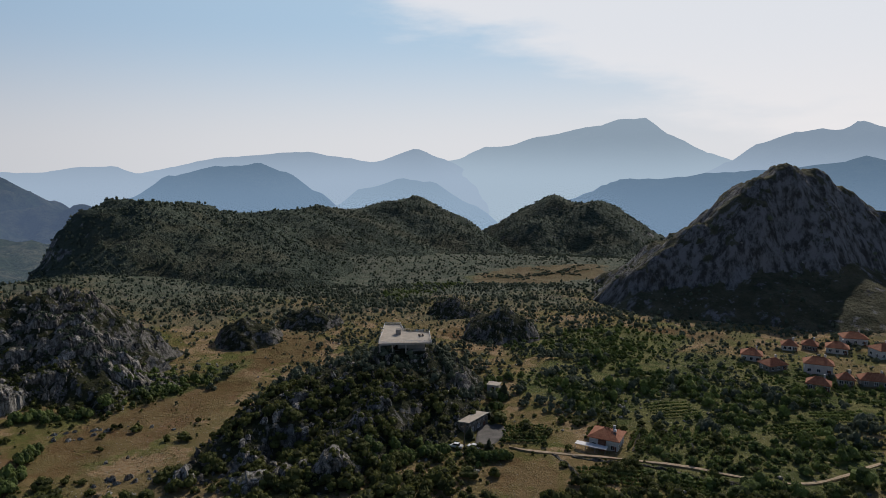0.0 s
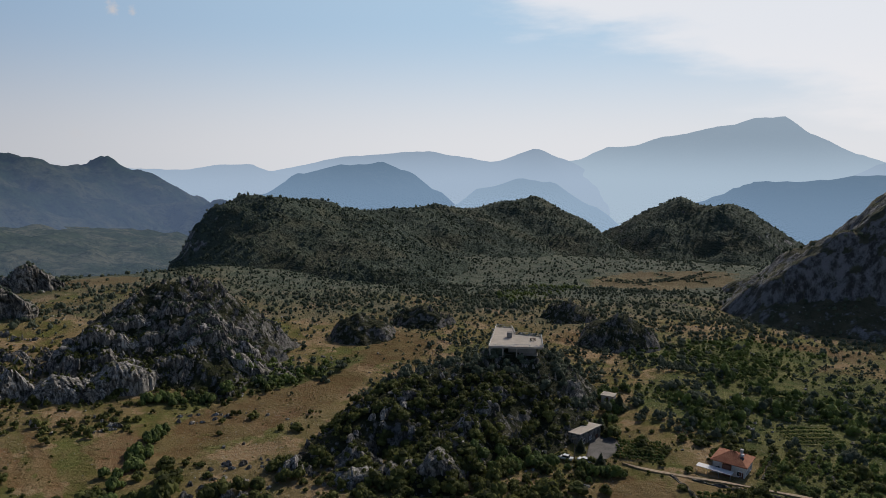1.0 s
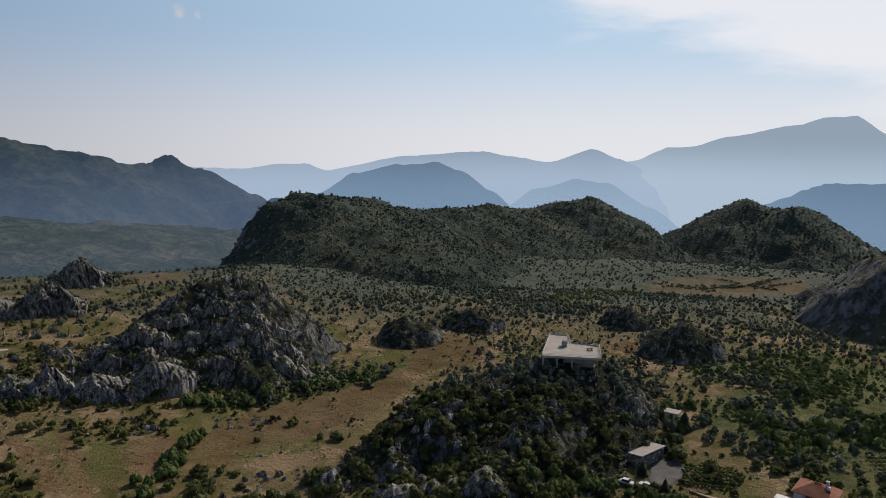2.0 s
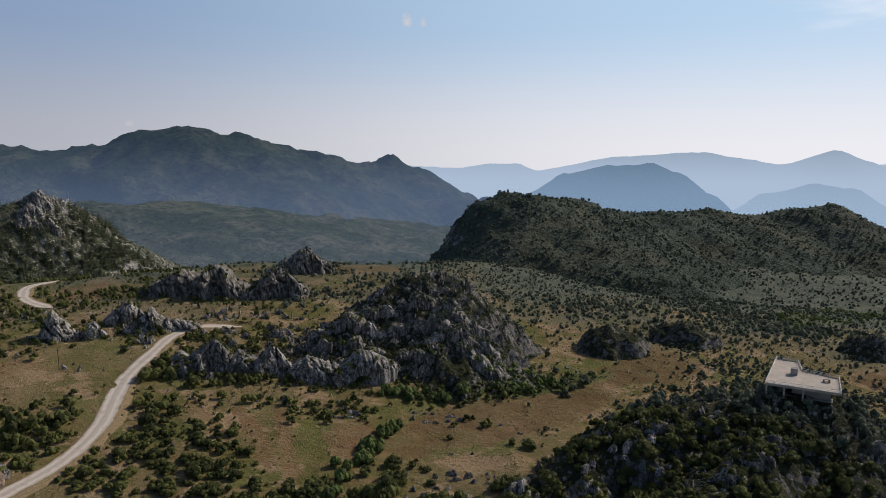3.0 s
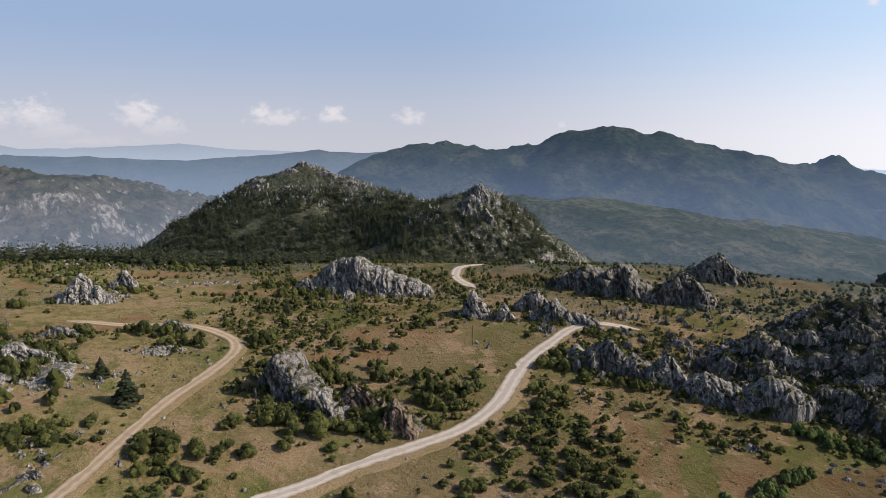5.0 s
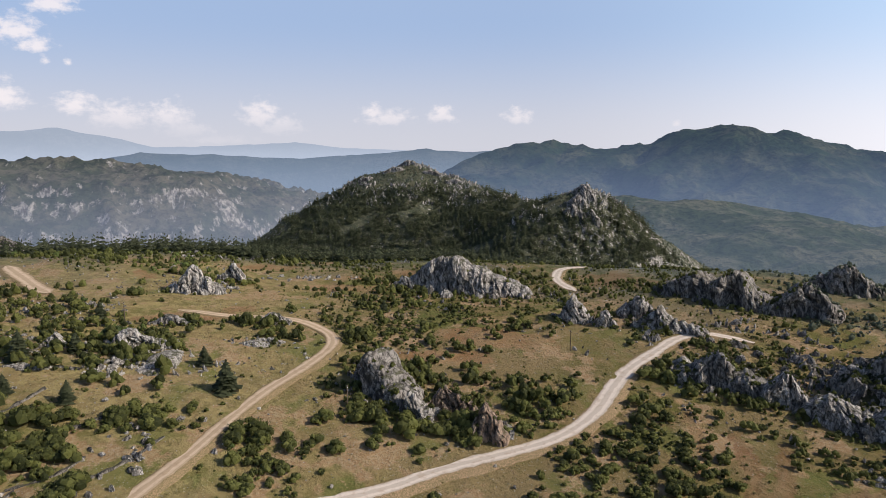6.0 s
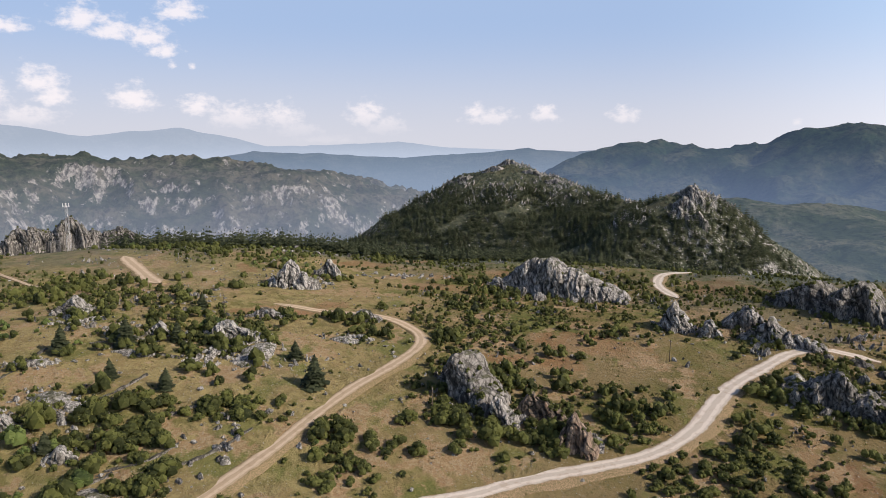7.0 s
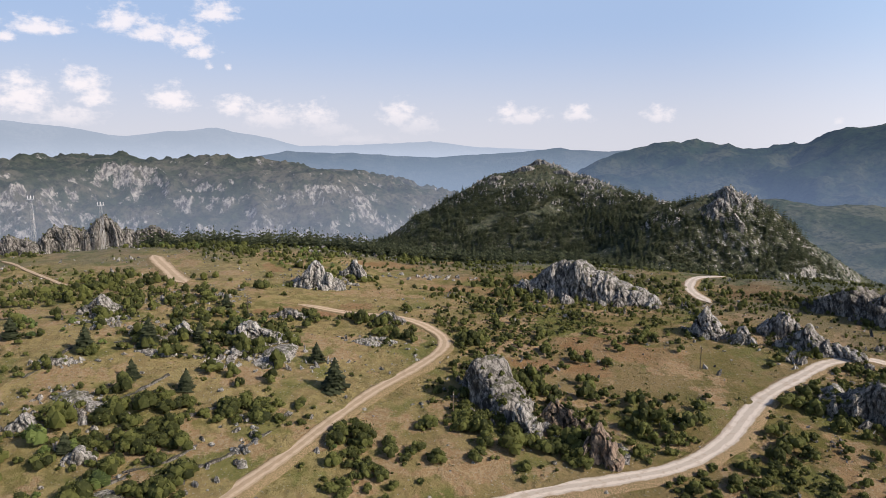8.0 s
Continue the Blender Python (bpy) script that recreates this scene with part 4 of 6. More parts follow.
def blade_mesh(name, seed, mat):
    """A jagged upright block with flutes, unit size."""
    rnd = np.random.RandomState(seed)
    around, levels = 22, 8
    a = np.linspace(0, 2 * np.pi, around, endpoint=False)
    s = np.linspace(0, 1, levels)
    rim = 0.42 * (1 + 0.22 * vnoise(np.cos(a) * 2 + seed, np.sin(a) * 2, 3) + 0.14 * np.cos(a * 7 + seed))
    shrink = np.where(s < 0.75, 1 - 0.25 * s / 0.75, 0.75 * (1 - ((s - 0.75) / 0.25) ** 2))
    x, y = shrink[:, None] * rim * np.cos(a), shrink[:, None] * rim * np.sin(a) * 0.75
    z = -0.3 + 1.2 * np.broadcast_to(s[:, None], x.shape) * (1 + 0.28 * vnoise(np.cos(a) * 2.3 + 3 * seed, np.sin(a) * 2.3, 8))
    x = x + 0.10 * (z > 0.1) * vnoise(z * 3, x * 4 + seed, 4) + rnd.uniform(-0.12, 0.12) * z
    return mesh_of(name, np.stack([x, y, z], -1).reshape(-1, 3), grid_faces(levels, around, True), mat)


BLADES = [blade_mesh("rock", k, STONE) for k in range(6)]
BLADES_PALE = [blade_mesh("rock", 20 + k, STONE_PALE) for k in range(6)]
BLADES_DARK = [blade_mesh("rock", 10 + k, STONE_DARK) for k in range(6)]


def outcrop(x, y, length, width, tall, turn, seed, label, mat=None, lean=0.75, jag=1.0, loose=8, peak=0.0, shrubs=10, pieces=None):
    """One limestone outcrop with the blocks broken off around its foot as parts."""
    mat = mat or STONE
    OUTCROPS.append((x, y, length, width, turn, 0.25 if mat is STONE_PALE else 1.0))
    z = float(height(x, y))
    ob = empty("rock_outcrop", pose(x, y, z, 0, 0, turn), label, "rock", "limestone outcrops")
    rnd = random.Random(seed)
    inv = ob.matrix_basis.inverted()
    ledges = []
    count = pieces or max(1, round(length / 24))
    for k in range(count):
        f = (k + 0.5) / count * 2 - 1 if count > 1 else 0.0
        high = tall * (0.65 + 0.35 * math.exp(-((f - peak) / 0.6) ** 2)) * (rnd.uniform(0.8, 1.08) if count > 1 else 1.0)
        long, wide = length / count * (rnd.uniform(1.15, 1.4) if count > 1 else 1.0), width * rnd.uniform(0.85, 1.05)
        turned = rnd.uniform(-12, 12) if count > 1 else 0.0
        at = ob.matrix_basis @ Vector((f * length / 2 * 0.9, rnd.uniform(-0.15, 0.15) * width, 0))
        at.z = float(height(at.x, at.y)) - 0.2
        cs, sn = math.cos(radians(turn + turned)), math.sin(radians(turn + turned))

        def lift(px, py):
            gx, gy = at.x + px * cs - py * sn, at.y + px * sn + py * cs
            return 0.85 * (height(gx, gy) - at.z - 0.2)

        main = new("main_rock", massif_mesh("main_rock", long, wide, high, seed * 7 + k, mat, lean, jag, peak if count == 1 else rnd.uniform(-0.4, 0.4), lift))
        main.parent = ob
        main.matrix_basis = inv @ Matrix.Translation(at) @ pose(0, 0, 0, 0, 0, turn + turned)
        ledges += [ob.matrix_basis @ main.matrix_basis @ v.co for v in main.data.vertices if v.normal.z > 0.6 and v.co.z > 0.15 * high]
    for k in range(min(shrubs, len(ledges))):
        PERCHES.append(rnd.choice(ledges))
    for k in range(loose):
        a = rnd.uniform(0, 2 * math.pi)
        size = rnd.uniform(0.10, 0.28) * tall + 0.6
        p = ob.matrix_basis @ Vector((math.cos(a) * length * rnd.uniform(0.42, 0.62), math.sin(a) * width * rnd.uniform(0.45, 0.7), 0))
        if float(road_gap(np.array([p.x]), np.array([p.y]))[0]) < 0.8 + 0.6 * size:
            continue
        p.z = float(height(p.x, p.y)) - 0.1 * size
        block = new("block", rnd.choice(BLADES_PALE if mat is STONE_PALE else BLADES_DARK if mat is STONE_DARK else BLADES))
        block.parent = ob
        block.matrix_basis = inv @ Matrix.Translation(p) @ pose(0, 0, 0, rnd.uniform(-20, 20), rnd.uniform(-20, 20), rnd.uniform(0, 360)) @ Matrix.Diagonal((size * 1.4, size * 1.1, size * 0.8, 1))
    return ob


def cluster(x, y, a, b, turn, count, low, high, seed, label, kinds=None):
    """A rocky rise: blades of limestone standing in the shrubs, one thing with each rock as a part."""
    z = float(height(x, y))
    ob = empty("rock_cluster", pose(x, y, z), label, "rock", "limestone outcrops")
    rnd = random.Random(seed)
    c, s = math.cos(radians(turn)), math.sin(radians(turn))
    for k in range(count):
        r, t = math.sqrt(rnd.random()), rnd.uniform(0, 2 * math.pi)
        u, v = a * r * math.cos(t), b * r * math.sin(t)
        px, py = x + u * c - v * s, y + u * s + v * c
        size = rnd.uniform(low, high) * (1.1 - 0.4 * r)
        if float(road_gap(np.array([px]), np.array([py]))[0]) < 0.8 + 0.8 * size:
            continue
        rock = new("rock", rnd.choice(kinds or BLADES_DARK))
        rock.parent = ob
        rock.matrix_basis = (Matrix.Translation((px - x, py - y, float(height(px, py)) - z)) @ pose(0, 0, 0, rnd.uniform(-32, 32), rnd.uniform(-32, 32), turn + rnd.uniform(-40, 40))
                             @ Matrix.Diagonal((size * rnd.uniform(1.0, 2.0), size * rnd.uniform(0.8, 1.3), size * rnd.uniform(0.35, 0.8), 1)))
    return ob


outcrop(-311, 131, 62, 24, 20, 60, 1, "large pale grey fluted limestone outcrop in grassland", STONE, 0.35, 0.55, 20, -0.25, 8, 1)
outcrop(-323, 105, 12, 6, 6.5, 70, 4, "pale limestone blades beside the large outcrop", STONE, 0.7, 1.2, 6, 0, 2)
outcrop(-256, 240, 76, 22, 16, 38, 2, "long dark grey limestone cliff wall with flutes", STONE_DARK, 0.98, 0.3, 10, 0.3, 150, 3)
outcrop(-262, 300, 32, 18, 14, 48, 3, "dark upper limestone block behind the cliff wall", STONE_DARK, 0.9, 0.5, 3, 0, 50)
outcrop(-183, 178, 32, 14, 12, 50, 5, "broken dark limestone crags between shrubs below the road bend", STONE_DARK, 0.85, 0.9, 14, -0.3, 60, 2)
outcrop(-171, 187, 14, 10, 11.5, 50, 28, "blunt grey limestone tower above the meadow", STONE, 0.95, 0.5, 6, 0, 12)
outcrop(-153, 201, 36, 14, 10.5, 48, 29, "grey fluted limestone cliff above the meadow", STONE, 0.9, 0.6, 18, -0.1, 34, 2)
outcrop(-251, 158, 13, 9, 11.5, 58, 6, "jagged grey limestone outcrop beside the gravel road", STONE, 0.75, 1.2, 12, -0.1, 8)
outcrop(-242, 166, 10, 6, 7, 60, 30, "low grey limestone outcrop beside the gravel road", STONE, 0.8, 1.1, 8, 0, 4)
outcrop(-249, 158, 9, 3, 3.0, 40, 32, "pale leaning limestone slab beside the outcrop", STONE_PALE, 0.5, 0.4, 4, 0, 0)
outcrop(-249, 184, 17, 10, 10, 58, 33, "weathered grey limestone outcrop over the road bend", STONE, 0.75, 1.0, 8, 0, 14)
outcrop(-231, 189, 24, 11, 12, 54, 7, "spiky grey limestone outcrop at the road bend", STONE, 0.8, 1.2, 12, -0.3, 16, 2)
outcrop(-200, 71, 24, 15, 13.5, 30, 8, "overgrown dark and pale limestone crag above the road", STONE_DARK, 1.0, 0.7, 8, -0.1, 60, 1)
outcrop(-185, 79, 9, 6, 10.5, 56, 34, "pale leaning limestone buttress of the road crag", STONE, 0.75, 0.8, 6, -0.5, 3, 1)
outcrop(-188, 89, 16, 8, 8.5, 72, 9, "broken reddish tan rock bank above the gravel road", EARTH_ROCK, 0.85, 0.8, 12, -0.2, 34, 1)
outcrop(-172, 95, 11, 8, 10.5, 62, 26, "crumbling brown rock buttress above the gravel road", EARTH_ROCK, 0.6, 0.9, 10, -0.2, 6, 1)
outcrop(-235, 1, 18, 9, 8.5, 93, 10, "pale grey limestone scree rib on the hillside", STONE_PALE, 0.7, 1.0, 10, -0.3, 4)
outcrop(-223, 8, 22, 9, 3.0, -15, 27, "whitish scree tongue below the limestone rib", STONE_PALE, 0.3, 0.6, 22, 0.2, 0)
outcrop(-260, 42, 14, 6, 4.6, 93, 11, "small grey rock beside the dirt track", STONE, 0.7, 0.8, 8, 0, 1)
outcrop(-306, 12, 18, 10, 12.5, 82, 12, "pale jagged limestone outcrop among shrubs", STONE_PALE, 0.6, 1.2, 22, 0, 4)
outcrop(-329, 26, 13, 7, 10, 78, 17, "pale leaning limestone slab among shrubs", STONE_PALE, 0.7, 0.7, 5, 0, 1)
outcrop(-179, -44, 8, 5, 4.8, 100, 18, "pale grey boulder outcrop in the shrubs", STONE_PALE, 0.6, 1.0, 8, 0, 1)
outcrop(-168, -26, 8, 5, 3.5, 100, 19, "low pale grey rock on the slope", STONE_PALE, 0.6, 0.8, 8, 0, 1)
outcrop(-253, -56, 14, 7, 6.6, 98, 20, "pale upright limestone blades in the shrubs", STONE_PALE, 0.6, 1.3, 14, 0.1, 2)
outcrop(-209, -50, 13, 5, 2.2, 100, 21, "low grey scree and rocks on the slope", STONE_PALE, 0.5, 1.0, 18, 0, 1)
outcrop(-236, -23, 8, 5, 5.2, 95, 22, "pale limestone rocks between conifers", STONE_PALE, 0.7, 1.1, 8, 0, 1)
outcrop(-233, -14, 5, 4, 3.4, 95, 31, "pale limestone block between conifers", STONE_PALE, 0.7, 0.8, 4, 0, 1)
outcrop(-257, 7, 14, 5, 4.0, 90, 23, "low grey limestone rock above the track", STONE, 0.7, 1.0, 8, 0, 2)
outcrop(-199, 171, 9, 5, 4, 40, 24, "pale leaning rock below the gravel road", STONE_PALE, 0.6, 0.8, 6, 0, 1)
outcrop(-240, 40, 12, 4, 2.0, 80, 25, "low crumbling rock bank beside the dirt track", STONE_PALE, 0.6, 0.9, 10, 0, 1)
rnd_rib = random.Random(12)
for k in range(30):
    u, v = (k % 10) / 9, k // 10
    cx, cy = -172 + 52 * u + 8 * v + rnd_rib.uniform(-3, 3), 217 + 34 * u - 4.0 * v + 10 * math.sin(3 * u) - 5 + rnd_rib.uniform(-3, 3)
    outcrop(cx, cy, rnd_rib.uniform(9, 17), rnd_rib.uniform(5, 9), rnd_rib.uniform(2.4, 4.2), rnd_rib.uniform(20, 50), 51 + k, "slanted grey limestone rib on the shrubby mound", STONE_DARK if k % 3 else STONE, 0.4, 0.5, 2, rnd_rib.uniform(-0.4, 0.4), 20)
for cx, cy, clong, cwide, ctall, cturn, cseed in ((-50, 166, 15, 8, 5.5, 22, 81), (-40, 168, 14, 8, 5.5, 8, 97), (-55, 177, 13, 8, 4, 34, 82), (-69, 168, 8, 6, 5.5, 20, 83), (-28, 169, 13, 8, 4.5, 10, 84),
                                                   (-24, 187, 8, 6, 3.6, 40, 85), (-17, 206, 8, 6, 4, 50, 86), (-26, 177, 8, 6, 3.4, 36, 98), (-20, 197, 8, 6, 3.6, 48, 99), (-38, 182, 10, 7, 3.6, 18, 87),
                                                   (6, 222, 8, 5, 4.5, -50, 89), (-44, 201, 8, 5, 3, 20, 96)):
    outcrop(cx, cy, clong, cwide, ctall, cturn, cseed, "dark weathered limestone block on the crag", STONE if cseed < 84 else STONE_DARK, 0.6, 1.2, 10, 0, 14)
for cx, cy, clong, cwide, ctall, cturn, cseed in ((-548, -284, 34, 22, 12, 112, 71), (-560, -252, 44, 24, 15, 112, 72), (-577, -218, 46, 26, 17, 112, 73), (-590, -190, 46, 26, 17, 112, 74),
                                                   (-602, -156, 44, 24, 15, 112, 75), (-614, -126, 36, 22, 13, 112, 76)):
    outcrop(cx, cy, clong, cwide, ctall, cturn, cseed, "grey upright cliff block on the canyon rim", STONE_DARK, 0.93, 0.6, 4, 0, 14, 1)
for cx, cy, clong, cwide, ctall, cturn, cseed in ((-716, 396, 30, 16, 13, 62, 101), (-702, 388, 28, 14, 14, 58, 102), (-690, 374, 26, 14, 12, 66, 103), (-676, 362, 22, 12, 10, 60, 104), (-668, 380, 24, 12, 9, 58, 105),
                                                   (-1042, 262, 40, 16, 7, 70, 106), (-1030, 235, 36, 14, 7, 74, 107), (-1000, 290, 34, 14, 6, 66, 108), (-1035, 190, 34, 14, 7, 74, 109), (-960, 312, 30, 12, 6, 66, 110)):
    outcrop(cx, cy, clong, cwide, ctall, cturn, cseed, "grey rock face high on the wooded hill", STONE, 0.8, 0.9, 2, 0, 4, 1)
cluster(-132, 179, 7, 4, 40, 12, 0.8, 2.4, 45, "pale rocks among shrubs in the meadow", BLADES_PALE)
cluster(-111, 197, 9, 4, 30, 14, 0.8, 2.4, 46, "pale rocks at the meadow's edge", BLADES_PALE)
cluster(-84, 170, 9, 4, 30, 14, 0.8, 2.4, 47, "grey rocks in the shrubs above the field", BLADES)
cluster(-222, -1, 15, 6, -38, 70, 0.8, 3.0, 43, "whitish scree blocks tumbled down the hillside", BLADES_PALE)
cluster(-317, 14, 14, 10, 80, 50, 1.0, 3.6, 44, "whitish boulders heaped among the shrubs", BLADES_PALE)
for cx, cy, clong, cwide, cturn, cseed in ((-193, -37, 16, 6, 70, 111), (-188, -31, 13, 5, 60, 112), (-229, -28, 15, 5, 95, 113), (-219, -27, 16, 4, 85, 114), (-238, 35, 15, 5, 80, 115), (-155, -15, 12, 4, 60, 116)):
    outcrop(cx, cy, clong, cwide, 1.5, cturn, cseed, "low bank of pale grey scree on the terraced slope", STONE_PALE, 0.2, 0.8, 12, 0, 0, 1)
cluster(-187, -38, 18, 8, 70, 40, 0.8, 2.6, 48, "pale boulders and rubble between the shrubs", BLADES_PALE)
cluster(-240, -48, 20, 9, 80, 44, 0.8, 2.8, 49, "pale limestone rubble on the terraced hillside", BLADES_PALE)
cluster(-275, -20, 18, 8, 80, 30, 0.8, 2.4, 61, "pale limestone rocks above the dirt track", BLADES_PALE)
cluster(-345, 60, 26, 9, 90, 34, 0.8, 2.6, 62, "pale limestone rocks scattered over the pasture", BLADES_PALE)
cluster(-189, 81, 12, 5, 34, 16, 1, 3, 42, "broken rocks in the earth bank below the crag", BLADES)
cluster(-192, 212, 40, 16, 36, 55, 1.5, 5, 31, "rocky shrub slope with weathered limestone blades")
cluster(-146, 238, 34, 22, 44, 60, 1.5, 4, 32, "craggy limestone slabs standing on the mound")
cluster(-20, 220, 26, 14, 60, 40, 1.0, 3.0, 33, "shaded limestone rocks below the terrace")
cluster(-50, 188, 28, 13, 50, 60, 1.0, 3.0, 34, "dark limestone rocks along the crag's spur", BLADES)
cluster(-80, 158, 22, 8, 40, 26, 1, 3, 35, "grey limestone rocks in the meadow", BLADES)
cluster(-292, 108, 30, 8, 14, 18, 1, 3, 36, "grey limestone blocks in the grass below the outcrop", BLADES)
cluster(-262, -30, 26, 10, 70, 30, 1, 3, 37, "pale limestone blocks among the shrubs", BLADES)
cluster(-172, 12, 14, 22, 70, 40, 0.8, 2.6, 38, "low pale rocks on the terraced slope", BLADES)
cluster(-183, 198, 30, 6, 36, 26, 0.8, 2.6, 39, "fallen grey blocks at the foot of the crags", BLADES)
cluster(-345, 150, 40, 14, 100, 26, 1, 3, 40, "grey rocks on the plateau's edge", BLADES)
cluster(-400, 20, 40, 14, 100, 30, 1.2, 3.4, 41, "grey rocks along the plateau's rim", BLADES)


def blade_field(name, x, y, size, dark, label, seed):
    """Countless small blades of limestone that stand out of a craggy slope."""
    protos = []
    for k in range(8):
        rnd = np.random.RandomState(seed + k)
        a = np.linspace(0, 2 * np.pi, 6, endpoint=False)
        s = np.array([0.0, 0.55, 0.85, 1.0])
        rim = 0.5 * (1 + 0.35 * rnd.uniform(-1, 1, 6))
        shrink = np.array([1.0, 0.92, 0.62, 0.0])
        vx, vy = shrink[:, None] * rim * np.cos(a), shrink[:, None] * rim * np.sin(a) * 0.55
        vz = -0.3 + (0.85 + 0.3 * (k % 3)) * s[:, None] * (1 + 0.35 * rnd.uniform(-1, 1, 6))
        vx = vx + 0.45 * vz + 0.08 * rnd.uniform(-1, 1, vx.shape)
        quads = grid_faces(4, 6, True)
        protos.append((np.stack([vx, vy, vz], -1).reshape(-1, 3), np.concatenate([quads[:, :3], quads[:, [0, 2, 3]]])))
    scatter_mesh(name, protos, x, y, height(x, y), size, np.full(len(x), 1.0), STONE_PALE if dark is None else STONE_DARK if dark else STONE, label, "rocks", seed)


def craggy(x0, x1, y0, y1, count, test, low, high, seed, dark, label):
    rnd = np.random.RandomState(seed)
    x, y = rnd.uniform(x0, x1, count), rnd.uniform(y0, y1, count)
    keep = test(x, y) & (fbm(x, y, 12, 2, seed) > -0.15) & ~BUILT(x, y)
    x, y = x[keep], y[keep]
    blade_field("rock_blades", x, y, low + (high - low) * rnd.uniform(0, 1, len(x)) ** 2, dark, label, seed)


# ---- vegetation ----
@functools.lru_cache(maxsize=None)
def unit_ball(level):
    bm = bmesh.new()
    bmesh.ops.create_icosphere(bm, subdivisions=level, radius=1.0)
    bm.verts.index_update()
    v, f = np.array([q.co[:] for q in bm.verts]), np.array([[q.index for q in face.verts] for face in bm.faces])
    bm.free()
    return v, f[v[f].mean(1)[:, 2] > -0.6]


def bush_arrays(seed, lobes, cards, leaf, squat=0.75, core=1):
    """A crown of unit radius: rough rounded clumps with small leaf tufts standing out of them. core: how finely the clumps are cut. Returns verts and triangles."""
    rnd = np.random.RandomState(seed)
    verts, tris, count = [], [], 0
    ring = rnd.uniform(0, 2 * np.pi) + 2.4 * np.arange(lobes)
    out = 0.62 * np.sqrt((np.arange(lobes) + 0.3) / lobes)
    centres = np.stack([out * np.cos(ring), out * np.sin(ring), squat * (0.95 - 0.75 * out + rnd.uniform(-0.2, 0.15, lobes))], -1) if lobes > 1 else np.array([[0, 0, 0.6 * squat]])
    sizes = rnd.uniform(0.34, 0.52, lobes) * (1.25 if lobes < 4 else 1.0) if lobes > 1 else np.array([0.85])
    ball, faces = unit_ball(core)
    for c, r in zip(centres, sizes):
        v = ball * (r * rnd.uniform(0.74, 1.14, len(ball)))[:, None] * [1, 1, squat] + c
        v[:, 2] = np.maximum(v[:, 2], -0.05)
        verts.append(v)
        tris.append(faces + count)
        count += len(v)
        n = cards // lobes
        way = rnd.normal(size=(n, 3))
        way /= np.linalg.norm(way, axis=1)[:, None]
        way[:, 2] = np.where(way[:, 2] < -0.2, -way[:, 2], way[:, 2])
        p = c + way * (r * rnd.uniform(0.85, 1.16, n))[:, None] * [1, 1, squat]
        p[:, 2] = np.maximum(p[:, 2], 0.04)
        spread = rnd.normal(size=(n, 3, 3))
        spread *= leaf / (np.linalg.norm(spread, axis=2, keepdims=True) + 1e-6) * rnd.uniform(0.6, 1.2, (n, 1, 1))
        v = (p[:, None, :] + spread).reshape(-1, 3)
        verts.append(v)
        tris.append(np.arange(len(v)).reshape(-1, 3) + count)
        count += len(v)
    return np.concatenate(verts), np.concatenate(tris)


def conifer_arrays(seed, tiers, per, high=3.0):
    """A conifer of unit radius and some height: drooping sprays in tiers about a stem."""
    rnd = np.random.RandomState(seed)
    verts, tris = [], []
    for t in range(tiers):
        f = t / (tiers - 1)
        z, r = high * (0.10 + 0.86 * f), (1 - f) ** 0.8 * rnd.uniform(0.85, 1.1) + 0.06
        for a in np.linspace(0, 2 * np.pi, per, endpoint=False) + rnd.uniform(0, 6):
            r = ((1 - f) ** 0.75 + 0.06) * rnd.uniform(0.55, 1.2)
            w = 0.44 * r + 0.07
            c, s = math.cos(a), math.sin(a)
            k = len(verts) * 3
            verts.append([[0.05 * c, 0.05 * s, z + 0.22], [r * c - w * s, r * s + w * c, z - 0.25 * r * rnd.uniform(0.6, 1.4)], [r * c + w * s, r * s - w * c, z - 0.1 * r]])
            tris.append([k, k + 1, k + 2])
    return np.array(verts).reshape(-1, 3), np.array(tris)


def scatter_mesh(name, protos, x, y, z, size, tall, mat, label, category, seed, kind="stuff"):
    """Many small plants or stones joined into one sheet of stuff."""
    rnd = np.random.RandomState(seed)
    pick = rnd.randint(0, len(protos), len(x))
    turn = rnd.uniform(0, 2 * np.pi, len(x))
    verts, tris, count = [], [], 0
    for k, (pv, pf) in enumerate(protos):
        sel = np.nonzero(pick == k)[0]
        if not len(sel):
            continue
        c, s = np.cos(turn[sel])[:, None], np.sin(turn[sel])[:, None]
        vx = (pv[None, :, 0] * c - pv[None, :, 1] * s) * size[sel][:, None] + x[sel][:, None]
        vy = (pv[None, :, 0] * s + pv[None, :, 1] * c) * size[sel][:, None] + y[sel][:, None]
        vz = pv[None, :, 2] * (size * tall)[sel][:, None] + z[sel][:, None]
        verts.append(np.stack([vx, vy, vz], -1).reshape(-1, 3))
        f = pf[None] + (np.arange(len(sel)) * len(pv))[:, None, None] + count
        tris.append(f.reshape(-1, 3))
        count += len(sel) * len(pv)
    me = mesh_of(name, np.concatenate(verts), np.concatenate(tris), mat)
    return tagged(new(name, me), label, category, kind=kind)


def polar_points(count, r0, r1, a0, a1, seed, power=1.0):
    rnd = np.random.RandomState(seed)
    r = np.sqrt(rnd.uniform(0, 1, count) ** power * (r1 * r1 - r0 * r0) + r0 * r0)
    a = np.radians(rnd.uniform(a0, a1, count))
    return -r * np.sin(a), r * np.cos(a), rnd


